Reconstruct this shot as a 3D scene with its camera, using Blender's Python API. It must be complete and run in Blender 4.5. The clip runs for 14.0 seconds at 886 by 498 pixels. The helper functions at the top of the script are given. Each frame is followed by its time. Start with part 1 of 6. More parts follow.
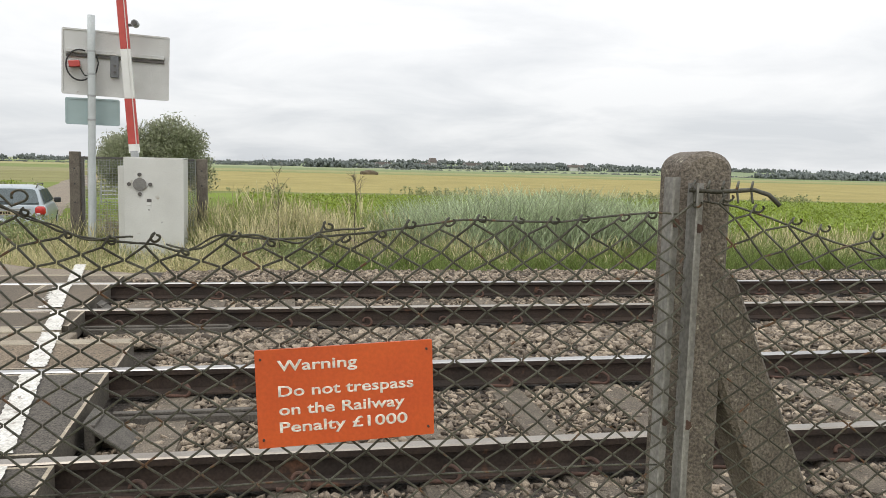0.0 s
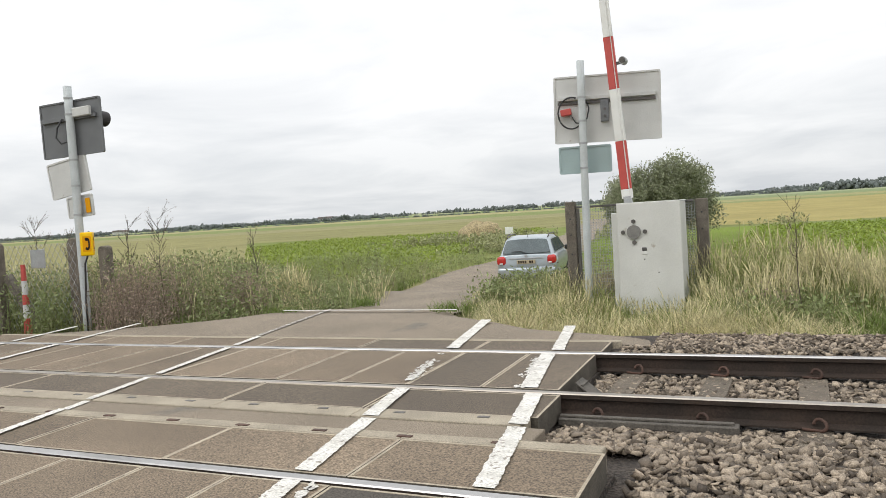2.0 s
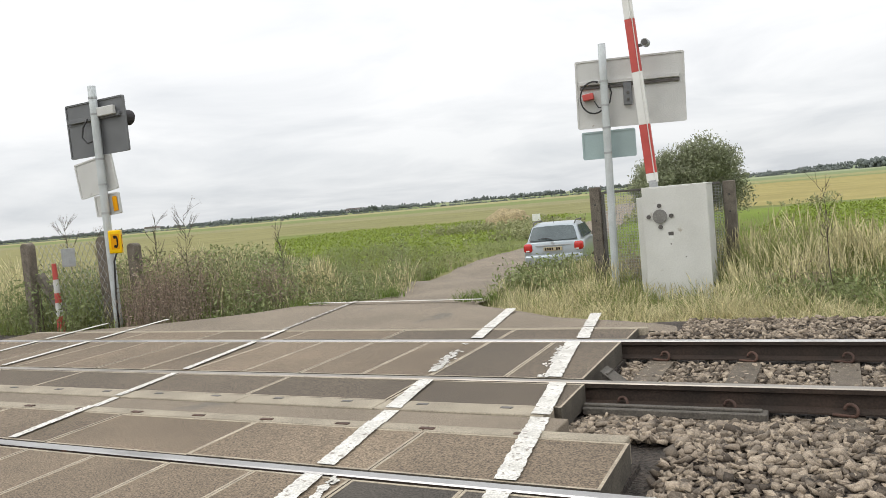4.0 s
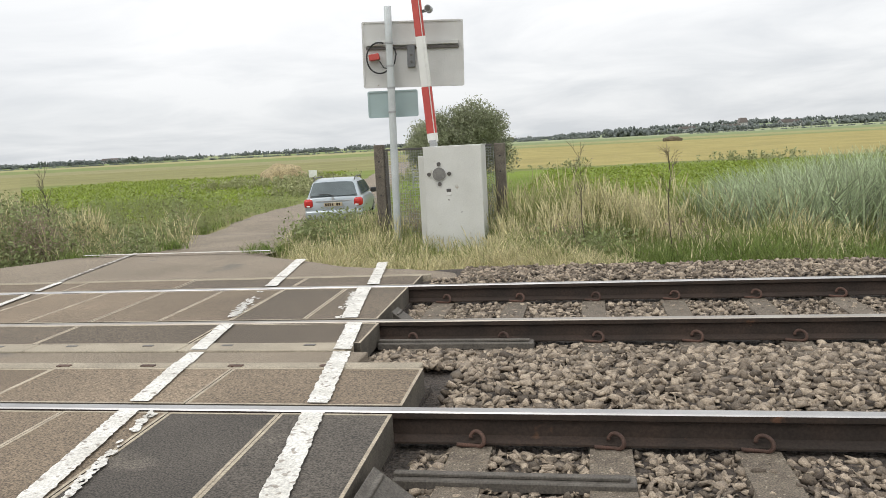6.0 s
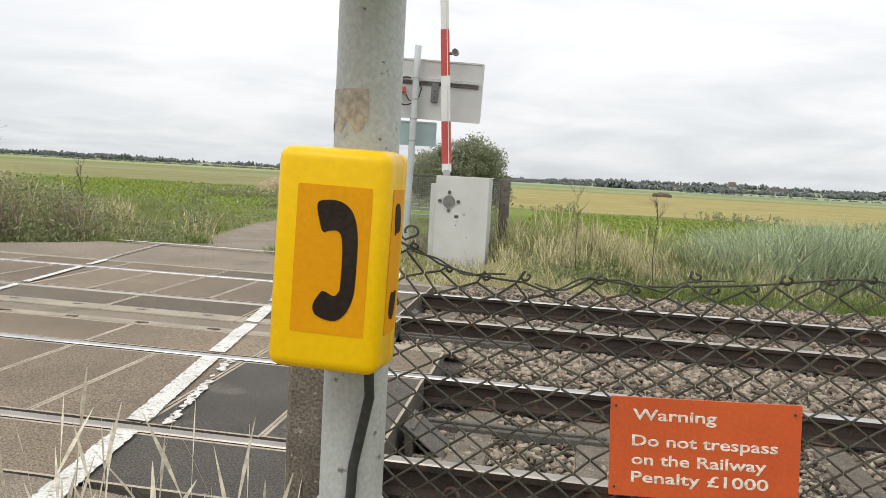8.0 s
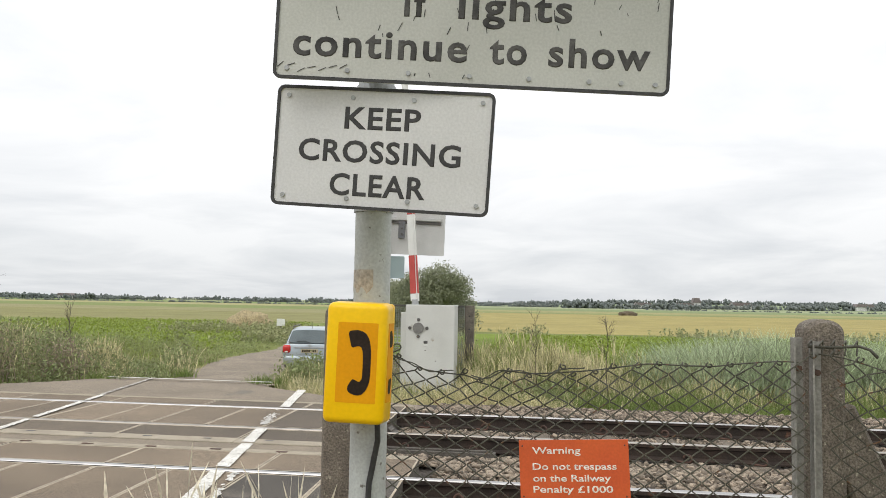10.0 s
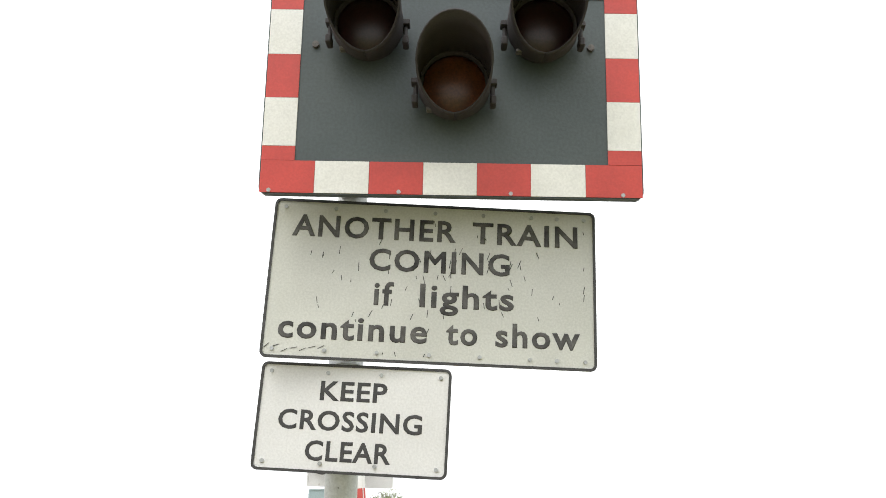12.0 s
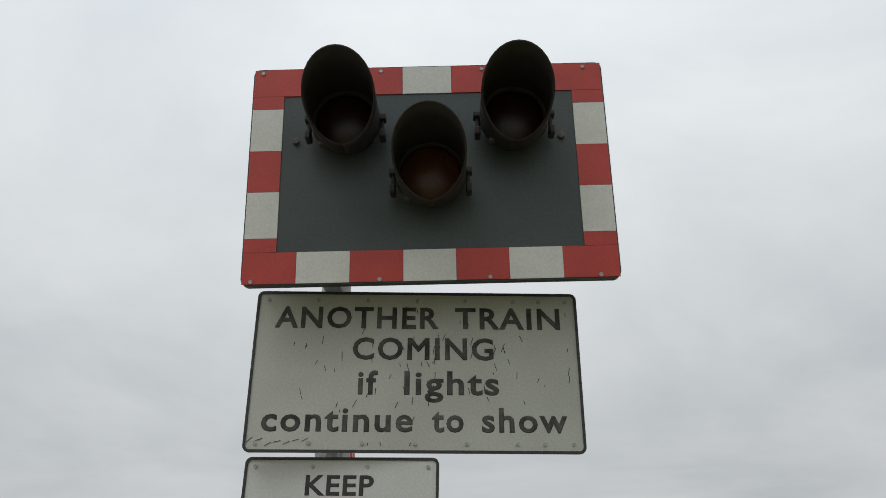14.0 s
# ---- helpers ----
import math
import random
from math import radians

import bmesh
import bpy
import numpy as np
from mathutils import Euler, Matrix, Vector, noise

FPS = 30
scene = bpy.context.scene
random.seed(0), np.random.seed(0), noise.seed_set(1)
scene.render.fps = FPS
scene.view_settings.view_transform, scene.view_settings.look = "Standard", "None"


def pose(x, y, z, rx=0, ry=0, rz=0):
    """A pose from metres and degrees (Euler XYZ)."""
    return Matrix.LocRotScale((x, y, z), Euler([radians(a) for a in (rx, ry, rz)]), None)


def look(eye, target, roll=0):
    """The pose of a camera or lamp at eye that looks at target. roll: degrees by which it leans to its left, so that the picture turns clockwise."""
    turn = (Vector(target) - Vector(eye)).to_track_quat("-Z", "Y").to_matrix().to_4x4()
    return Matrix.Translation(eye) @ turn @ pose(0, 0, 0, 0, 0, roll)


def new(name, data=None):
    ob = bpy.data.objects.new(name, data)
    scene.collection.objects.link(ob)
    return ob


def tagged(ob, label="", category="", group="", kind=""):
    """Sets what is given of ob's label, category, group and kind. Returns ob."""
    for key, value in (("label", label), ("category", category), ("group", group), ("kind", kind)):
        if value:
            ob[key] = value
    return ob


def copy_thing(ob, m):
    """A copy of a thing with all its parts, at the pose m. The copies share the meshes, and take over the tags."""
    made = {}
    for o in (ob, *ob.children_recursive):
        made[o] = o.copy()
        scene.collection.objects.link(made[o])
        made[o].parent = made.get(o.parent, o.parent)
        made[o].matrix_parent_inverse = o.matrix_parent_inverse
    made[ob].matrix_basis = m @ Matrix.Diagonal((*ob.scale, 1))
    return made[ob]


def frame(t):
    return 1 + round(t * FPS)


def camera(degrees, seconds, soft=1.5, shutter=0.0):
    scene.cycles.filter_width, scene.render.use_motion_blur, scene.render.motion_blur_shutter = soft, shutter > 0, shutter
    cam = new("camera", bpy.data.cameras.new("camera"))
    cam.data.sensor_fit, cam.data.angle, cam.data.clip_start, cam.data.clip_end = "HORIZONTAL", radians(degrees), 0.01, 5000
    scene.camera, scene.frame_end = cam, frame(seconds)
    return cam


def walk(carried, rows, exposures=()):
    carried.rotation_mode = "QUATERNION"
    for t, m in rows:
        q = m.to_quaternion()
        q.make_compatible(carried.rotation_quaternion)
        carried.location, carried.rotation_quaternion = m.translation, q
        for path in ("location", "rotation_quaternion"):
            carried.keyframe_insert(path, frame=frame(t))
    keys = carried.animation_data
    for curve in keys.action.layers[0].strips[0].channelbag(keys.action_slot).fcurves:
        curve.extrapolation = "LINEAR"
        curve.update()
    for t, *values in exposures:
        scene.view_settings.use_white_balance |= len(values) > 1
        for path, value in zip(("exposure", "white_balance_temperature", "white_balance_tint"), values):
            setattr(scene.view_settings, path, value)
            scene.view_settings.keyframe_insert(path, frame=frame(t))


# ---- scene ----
cam = camera(58.9, 14.0, soft=0.6)
PATH = [
    (0, (1.069, -3.462, 1.273), (1.456, -1.511, 1.064), 1.4),
    (0.5, (1.072, -2.999, 1.335), (1.008, -1.002, 1.256), 1.8),
    (1, (1.024, -2.516, 1.376), (0.674, -0.547, 1.354), 1.9),
    (1.5, (1.025, -2.136, 1.37), (0.367, -0.248, 1.337), -1.8),
    (2, (1.033, -1.875, 1.355), (0.192, -0.063, 1.259), -3.7),
    (2.5, (1.045, -1.805, 1.349), (0.174, -0.008, 1.241), -5.9),
    (2.7, (1.051, -1.801, 1.344), (0.169, -0.008, 1.243), -6.0),
    (5, (1.075, -1.865, 1.373), (0.171, -0.087, 1.231), -4.7),
    (5.5, (1.066, -2.027, 1.365), (0.369, -0.162, 1.166), -4.4),
    (6, (1.033, -2.289, 1.351), (0.662, -0.342, 1.083), -3.1),
    (6.5, (1.029, -2.518, 1.346), (0.698, -0.561, 1.101), 0.4),
    (7, (0.959, -2.782, 1.316), (0.537, -0.841, 1.082), 5.8),
    (7.2, (0.906, -2.908, 1.303), (0.52, -0.959, 1.073), 6.0),
    (9.3, (1.027, -4.256, 1.35), (0.711, -2.281, 1.328), 0.6),
    (9.5, (1.062, -4.344, 1.342), (0.751, -2.369, 1.362), 1.0),
    (10, (1.093, -4.563, 1.357), (0.829, -2.585, 1.492), 1.0),
    (10.5, (1.014, -4.813, 1.358), (0.805, -2.832, 1.54), 0.2),
    (11, (1.04, -4.902, 1.378), (0.867, -2.942, 1.732), 0.3),
    (11.5, (1.076, -4.958, 1.421), (0.925, -3.044, 1.979), 0.6),
    (12, (1.085, -4.952, 1.438), (0.962, -3.076, 2.12), -0.1),
    (12.5, (1.051, -4.97, 1.5), (1.008, -3.103, 2.216), -1.6),
    (13, (1.068, -4.952, 1.453), (1.036, -3.13, 2.277), -2.3),
    (13.5, (1.117, -4.933, 1.377), (1.036, -3.152, 2.284), -2.0),
    (14, (1.125, -4.942, 1.364), (1.031, -3.174, 2.293), -2.6),
]

walk(cam, [(t, look(eye, target, roll)) for t, eye, target, roll in PATH],
     exposures=[(0.0, 0.0, 6500, 10), (10.5, 0.0, 6500, 10), (11.5, 0.38, 6500, 10), (12.0, 0.62, 6500, 10), (12.45, 0.66, 6500, 10), (12.75, -0.55, 6400, 8), (13.3, -0.85, 6350, 7), (14.0, -0.88, 6350, 7)])

# ---- light ----
world = bpy.data.worlds.new("overcast_sky")
scene.world = world
world.use_nodes = True
wt = world.node_tree
wn, wl = wt.nodes, wt.links
bg = wn["Background"]
sky = wn.new("ShaderNodeTexSky")
sky.sky_type = "NISHITA"
sky.sun_disc = False
sky.sun_elevation, sky.sun_rotation = radians(52), radians(150)
tc = wn.new("ShaderNodeTexCoord")
sep = wn.new("ShaderNodeSeparateXYZ")
wl.new(tc.outputs["Generated"], sep.inputs[0])


def wmath(op, a, b):
    n = wn.new("ShaderNodeMath")
    n.operation = op
    for i, v in enumerate((a, b)):
        if isinstance(v, (int, float)):
            n.inputs[i].default_value = v
        else:
            wl.new(v, n.inputs[i])
    return n.outputs[0]


zc = wmath("MAXIMUM", sep.outputs["Z"], 0.0)
den = wmath("ADD", zc, 0.16)
com = wn.new("ShaderNodeCombineXYZ")
wl.new(wmath("DIVIDE", sep.outputs["X"], den), com.inputs[0])
wl.new(wmath("DIVIDE", sep.outputs["Y"], den), com.inputs[1])
cloud = wn.new("ShaderNodeTexNoise")
cloud.inputs["Scale"].default_value = 0.9
cloud.inputs["Detail"].default_value = 7
cloud.inputs["Roughness"].default_value = 0.55
cloud.inputs["Distortion"].default_value = 0.4
wl.new(com.outputs[0], cloud.inputs["Vector"])
cr = wn.new("ShaderNodeValToRGB")
cr.color_ramp.elements[0].position, cr.color_ramp.elements[0].color = 0.34, (0.79, 0.807, 0.828, 1)
cr.color_ramp.elements[1].position, cr.color_ramp.elements[1].color = 0.6, (1.0, 1.0, 1.0, 1)
wl.new(cloud.outputs["Fac"], cr.inputs[0])
gr = wn.new("ShaderNodeValToRGB")
gr.color_ramp.elements[0].position, gr.color_ramp.elements[0].color = 0.0, (0.85, 0.868, 0.885, 1)
gr.color_ramp.elements[1].position, gr.color_ramp.elements[1].color = 0.7, (1.75, 1.77, 1.8, 1)
e = gr.color_ramp.elements.new(0.18)
e.color = (1.14, 1.14, 1.14, 1)
wl.new(zc, gr.inputs[0])
mul = wn.new("ShaderNodeMix")
mul.data_type, mul.blend_type = "RGBA", "MULTIPLY"
mul.inputs["Factor"].default_value = 1.0
wl.new(gr.outputs[0], mul.inputs["A"])
wl.new(cr.outputs[0], mul.inputs["B"])
skys = wn.new("ShaderNodeMix")
skys.data_type, skys.blend_type = "RGBA", "MULTIPLY"
skys.inputs["Factor"].default_value = 1.0
skys.inputs["B"].default_value = (0.08, 0.08, 0.08, 1)
wl.new(sky.outputs[0], skys.inputs["A"])
both = wn.new("ShaderNodeMix")
both.data_type = "RGBA"
both.inputs["Factor"].default_value = 0.94
wl.new(skys.outputs["Result"], both.inputs["A"])
wl.new(mul.outputs["Result"], both.inputs["B"])
wl.new(both.outputs["Result"], bg.inputs["Color"])
bg.inputs["Strength"].default_value = 1.0

sun = new("sun", bpy.data.lights.new("sun", "SUN"))
sun.data.energy, sun.data.angle, sun.data.color = 0.9, radians(25), (1.0, 0.96, 0.9)
sun.matrix_world = pose(0, 0, 30, 38, 0, -30)


# ---- materials ----
def mk(name, c1, c2=None, rough=0.8, scale=3.0, fine=60.0, bump=0.15, metal=0.0, grain=0.25, vary=0.0, island=0.0,
       local=True, spots=None, spot_scale=14.0, spot_at=0.62, spec=0.5, dist=0.01, through_light=0.0):
    """A surface of two colours in large patches, with grain, stains and fine relief."""
    m = bpy.data.materials.new(name)
    m.use_nodes = True
    nt = m.node_tree
    n, l = nt.nodes, nt.links
    b = n["Principled BSDF"]
    c2 = c2 or tuple(0.8 * v for v in c1)
    pos = n.new("ShaderNodeTexCoord").outputs["Object"] if local else n.new("ShaderNodeNewGeometry").outputs["Position"]

    def noise_tex(s, detail=4.0):
        t = n.new("ShaderNodeTexNoise")
        t.inputs["Scale"].default_value, t.inputs["Detail"].default_value = s, detail
        l.new(pos, t.inputs["Vector"])
        return t.outputs["Fac"]

    def ramp(sock, a, z):
        r = n.new("ShaderNodeMapRange")
        r.inputs["From Min"].default_value, r.inputs["From Max"].default_value = a, z
        l.new(sock, r.inputs["Value"])
        return r.outputs[0]

    def mixc(f, a, c, blend="MIX"):
        x = n.new("ShaderNodeMix")
        x.data_type, x.blend_type = "RGBA", blend
        for k, v in (("Factor", f), ("A", a), ("B", c)):
            if isinstance(v, tuple):
                x.inputs[k].default_value = (*v, 1)
            elif isinstance(v, (int, float)):
                x.inputs[k].default_value = v
            else:
                l.new(v, x.inputs[k])
        return x.outputs["Result"]

    col = mixc(ramp(noise_tex(scale), 0.35, 0.65), tuple(c1), tuple(c2))
    if island:
        g = n.new("ShaderNodeNewGeometry")
        col = mixc(island, col, mixc(g.outputs["Random Per Island"], tuple(0.35 * v for v in c2), tuple(min(1, 1.7 * v) for v in c1)))
    if spots:
        col = mixc(ramp(noise_tex(spot_scale, 6.0), spot_at, spot_at + 0.06), col, tuple(spots))
    f = noise_tex(fine, 3.0)
    lo = n.new("ShaderNodeMapRange")
    lo.inputs["From Min"].default_value, lo.inputs["From Max"].default_value = 0.34, 0.66
    lo.inputs["To Min"].default_value, lo.inputs["To Max"].default_value = 1 - grain, 1 + grain
    l.new(f, lo.inputs["Value"])
    sc = n.new("ShaderNodeVectorMath")
    sc.operation = "SCALE"
    l.new(col, sc.inputs[0])
    l.new(lo.outputs[0], sc.inputs["Scale"])
    out = sc.outputs[0]
    if vary:
        oi = n.new("ShaderNodeObjectInfo")
        r = n.new("ShaderNodeMapRange")
        r.inputs["To Min"].default_value, r.inputs["To Max"].default_value = 1 - vary, 1 + vary
        l.new(oi.outputs["Random"], r.inputs["Value"])
        s2 = n.new("ShaderNodeVectorMath")
        s2.operation = "SCALE"
        l.new(out, s2.inputs[0])
        l.new(r.outputs[0], s2.inputs["Scale"])
        out = s2.outputs[0]
    l.new(out, b.inputs["Base Color"])
    b.inputs["Roughness"].default_value, b.inputs["Metallic"].default_value = rough, metal
    b.inputs["Specular IOR Level"].default_value = spec
    if bump:
        bp = n.new("ShaderNodeBump")
        bp.inputs["Strength"].default_value, bp.inputs["Distance"].default_value = bump, dist
        l.new(f, bp.inputs["Height"])
        l.new(bp.outputs[0], b.inputs["Normal"])
    if through_light:
        tr = n.new("ShaderNodeBsdfTranslucent")
        l.new(out, tr.inputs["Color"])
        mx = n.new("ShaderNodeMixShader")
        mx.inputs[0].default_value = through_light
        l.new(b.outputs[0], mx.inputs[1])
        l.new(tr.outputs[0], mx.inputs[2])
        l.new(mx.outputs[0], n["Material Output"].inputs["Surface"])
    return m


CONCRETE = mk("weathered_concrete", (0.2, 0.183, 0.152), (0.14, 0.126, 0.105), 0.9, 6, 120, 0.4, spots=(0.28, 0.27, 0.23), spot_scale=45, spot_at=0.58)
POST_CONC = mk("lichened_concrete", (0.115, 0.096, 0.076), (0.19, 0.162, 0.13), 0.95, 9, 150, 0.6, spots=(0.34, 0.31, 0.24), spot_scale=55, spot_at=0.63, grain=0.4)
PANEL = mk("crossing_panel", (0.196, 0.15, 0.102), (0.134, 0.102, 0.069), 0.9, 0.8, 100, 0.7, vary=0.15, grain=0.6, local=False, dist=0.004)
PANEL_DARK = mk("dark_crossing_panel", (0.078, 0.067, 0.054), (0.055, 0.047, 0.038), 0.9, 1.6, 110, 0.6, vary=0.15, grain=0.65, spots=(0.115, 0.098, 0.078), spot_scale=2.2, spot_at=0.6, local=False, dist=0.004)
PANEL_MID = mk("brown_crossing_panel", (0.13, 0.102, 0.072), (0.094, 0.074, 0.053), 0.9, 0.8, 100, 0.7, vary=0.12, grain=0.6, local=False, dist=0.004)
PANEL_EDGE = mk("panel_edge_steel", (0.4, 0.34, 0.25), (0.28, 0.235, 0.172), 0.75, 5, 90, 0.2, local=False)
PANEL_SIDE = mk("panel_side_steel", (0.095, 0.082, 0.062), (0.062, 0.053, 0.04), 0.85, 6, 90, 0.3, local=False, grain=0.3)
BEAM = mk("pale_concrete_beam", (0.345, 0.3, 0.225), (0.26, 0.225, 0.168), 0.9, 3, 110, 0.3, local=False, grain=0.3)
ASPHALT = mk("worn_asphalt", (0.182, 0.148, 0.108), (0.232, 0.19, 0.14), 0.92, 0.9, 150, 0.7, local=False, grain=0.55, dist=0.006, spots=(0.15, 0.13, 0.105), spot_scale=1.3, spot_at=0.63)
PAINT = mk("road_marking_paint", (0.66, 0.64, 0.59), (0.5, 0.48, 0.43), 0.7, 5, 90, 0.25, local=False, spots=(0.28, 0.25, 0.21), spot_scale=26, spot_at=0.585)
PAINT_WORN = mk("worn_marking_paint", (0.5, 0.47, 0.42), (0.22, 0.19, 0.16), 0.8, 9, 90, 0.25, local=False, spots=(0.15, 0.13, 0.11), spot_scale=18, spot_at=0.5)
RAIL_SIDE = mk("rusty_rail_steel", (0.05, 0.033, 0.024), (0.03, 0.022, 0.017), 0.8, 4, 70, 0.2, metal=0.25, local=False, spots=(0.13, 0.065, 0.038), spot_scale=5, spot_at=0.66)
RAIL_TOP = mk("polished_rail_head", (0.46, 0.45, 0.44), (0.36, 0.35, 0.34), 0.38, 3, 150, 0.03, metal=1.0, local=False, grain=0.08)
RAIL_DULL = mk("dull_rail_head", (0.36, 0.33, 0.29), (0.28, 0.25, 0.215), 0.42, 3, 150, 0.05, metal=0.9, local=False, grain=0.1)
RUST = mk("rusty_clip", (0.095, 0.05, 0.035), (0.065, 0.038, 0.028), 0.85, 20, 160, 0.3, vary=0.25)
SLEEPER = mk("sleeper_concrete", (0.155, 0.128, 0.096), (0.098, 0.08, 0.06), 0.95, 7, 120, 0.6, vary=0.15, grain=0.45, spots=(0.25, 0.215, 0.165), spot_scale=34, spot_at=0.6)
STONE = mk("ballast_stone", (0.255, 0.208, 0.155), (0.135, 0.104, 0.078), 0.92, 1.1, 130, 0.4, island=0.85, local=False, grain=0.3)
# kept very dark: the shade in the gaps between stones is in this colour
BED_SHADED = mk("ballast_bed", (0.075, 0.06, 0.048), (0.045, 0.037, 0.03), 0.95, 5, 45, 1.0, local=False, grain=0.6, dist=0.03)
GALV = mk("galvanised_steel", (0.4, 0.41, 0.41), (0.33, 0.34, 0.34), 0.5, 7, 90, 0.1, metal=0.55, grain=0.12)
POLE = mk("pale_grey_pole_paint", (0.45, 0.475, 0.46), (0.36, 0.37, 0.35), 0.55, 4, 110, 0.12, grain=0.1, spots=(0.15, 0.14, 0.12), spot_scale=42, spot_at=0.665)
POLE_FAR = mk("weathered_grey_pole", (0.5, 0.53, 0.53), (0.42, 0.45, 0.45), 0.6, 5, 80, 0.1, grain=0.1)
SIGN_BACK = mk("sign_back_grey", (0.56, 0.56, 0.54), (0.49, 0.49, 0.47), 0.6, 3, 60, 0.08, grain=0.1, spots=(0.26, 0.23, 0.19), spot_scale=7, spot_at=0.7)
SIGN_BACK_DARK = mk("sign_back_dark_grey", (0.15, 0.155, 0.16), (0.12, 0.125, 0.13), 0.6, 3, 60, 0.08, grain=0.12)
SIGN_BACK_BLUE = mk("sign_back_pale_blue", (0.33, 0.42, 0.42), (0.29, 0.37, 0.37), 0.55, 3, 60, 0.08, grain=0.08)
WHITE = mk("sign_white_film", (0.72, 0.72, 0.69), (0.64, 0.64, 0.61), 0.45, 4, 140, 0.04, grain=0.06)
WHITE_OLD = mk("scratched_sign_white", (0.52, 0.525, 0.485), (0.45, 0.455, 0.415), 0.5, 3, 140, 0.05, grain=0.07, spots=(0.3, 0.28, 0.23), spot_scale=55, spot_at=0.735)
WHITE_SIGN = mk("aged_sign_white", (0.63, 0.63, 0.62), (0.58, 0.58, 0.57), 0.45, 4, 140, 0.04, grain=0.06, spots=(0.45, 0.44, 0.4), spot_scale=60, spot_at=0.77)
BLACK = mk("sign_black_letters", (0.026, 0.026, 0.026), (0.042, 0.041, 0.04), 0.55, 30, 160, 0.03, grain=0.2)
BLACK_WORN = mk("faded_black_letters", (0.014, 0.013, 0.012), (0.09, 0.087, 0.08), 0.6, 13, 160, 0.03, grain=0.2)
RED = mk("reflective_red", (0.52, 0.055, 0.042), (0.43, 0.045, 0.036), 0.4, 5, 140, 0.04, grain=0.06)
RED_FADED = mk("faded_red", (0.5, 0.075, 0.06), (0.42, 0.06, 0.05), 0.5, 5, 140, 0.04, grain=0.08)
BOARD = mk("dark_signal_board", (0.044, 0.058, 0.061), (0.058, 0.073, 0.076), 0.5, 3, 100, 0.06, grain=0.1, spots=(0.12, 0.125, 0.12), spot_scale=60, spot_at=0.76)
HOOD = mk("black_lamp_hood", (0.024, 0.021, 0.022), (0.034, 0.03, 0.032), 0.7, 8, 120, 0.05, grain=0.12)
LENS_RED = mk("unlit_red_lens", (0.03, 0.008, 0.008), (0.02, 0.006, 0.006), 0.35, 10, 120, 0.05)
LENS_AMBER = mk("unlit_amber_lens", (0.13, 0.04, 0.012), (0.08, 0.025, 0.01), 0.35, 10, 120, 0.05)
YELLOW = mk("yellow_phone_plastic", (0.84, 0.52, 0.002), (0.8, 0.47, 0.002), 0.34, 3, 80, 0.02, grain=0.03, spec=0.22)
STICKER = mk("orange_yellow_sticker", (0.7, 0.31, 0.001), (0.66, 0.28, 0.001), 0.45, 6, 100, 0.02, grain=0.04, spec=0.18)
INK = mk("dark_brown_ink", (0.018, 0.011, 0.007), (0.024, 0.015, 0.01), 0.6, 12, 100, 0.02, spec=0.2)
DULL_GALV = mk("dull_galvanised_steel", (0.29, 0.28, 0.255), (0.2, 0.19, 0.17), 0.75, 9, 90, 0.2, metal=0.15, grain=0.2)
DARK_STEEL = mk("dark_painted_steel", (0.11, 0.098, 0.082), (0.075, 0.066, 0.055), 0.8, 9, 90, 0.2, grain=0.3, local=False)
CABLE = mk("black_cable", (0.02, 0.02, 0.02), (0.03, 0.03, 0.03), 0.6, 12, 100, 0.1)
ORANGE = mk("red_orange_warning_plate", (0.62, 0.105, 0.022), (0.56, 0.085, 0.02), 0.5, 6, 120, 0.04, grain=0.06)
LETTER_W = mk("white_letters", (0.8, 0.76, 0.68), (0.72, 0.68, 0.6), 0.6, 12, 100, 0.0)
WIRE = mk("weathered_green_wire", (0.06, 0.056, 0.042), (0.115, 0.112, 0.085), 0.65, 15, 200, 0.2, metal=0.3, spots=(0.14, 0.075, 0.04), spot_scale=30, spot_at=0.62)
CABINET = mk("pale_grey_cabinet_paint", (0.6, 0.6, 0.565), (0.52, 0.52, 0.485), 0.55, 1.6, 60, 0.05, grain=0.06, spots=(0.36, 0.33, 0.27), spot_scale=5, spot_at=0.66)
DARKMETAL = mk("dark_grey_metal", (0.12, 0.11, 0.1), (0.09, 0.085, 0.08), 0.6, 12, 90, 0.15, metal=0.3)
WOOD = mk("weathered_post", (0.115, 0.098, 0.08), (0.165, 0.145, 0.118), 0.95, 8, 90, 0.5, grain=0.35)
CARPAINT = mk("silver_blue_car_paint", (0.4, 0.44, 0.46), (0.37, 0.41, 0.43), 0.28, 3, 300, 0.0, metal=0.6, grain=0.04)
CARGLASS = mk("car_glass", (0.1, 0.125, 0.13), (0.08, 0.1, 0.105), 0.08, 3, 50, 0.0)
TYRE = mk("tyre_rubber", (0.025, 0.025, 0.025), (0.03, 0.03, 0.03), 0.9, 20, 90, 0.2)
TAILRED = mk("tail_light_red", (0.5, 0.03, 0.025), (0.4, 0.025, 0.02), 0.2, 12, 90, 0.0)
PLATE = mk("yellow_number_plate", (0.45, 0.38, 0.25), (0.4, 0.34, 0.22), 0.5, 12, 90, 0.0)
GRASS = mk("verge_grass", (0.19, 0.235, 0.066), (0.3, 0.295, 0.115), 0.7, 0.9, 30, 0.0, island=0.72, local=False, grain=0.2, through_light=0.3)
GRASS_LUSH = mk("lush_grass", (0.135, 0.195, 0.042), (0.19, 0.23, 0.062), 0.7, 0.7, 30, 0.0, island=0.65, local=False, grain=0.2, through_light=0.3)
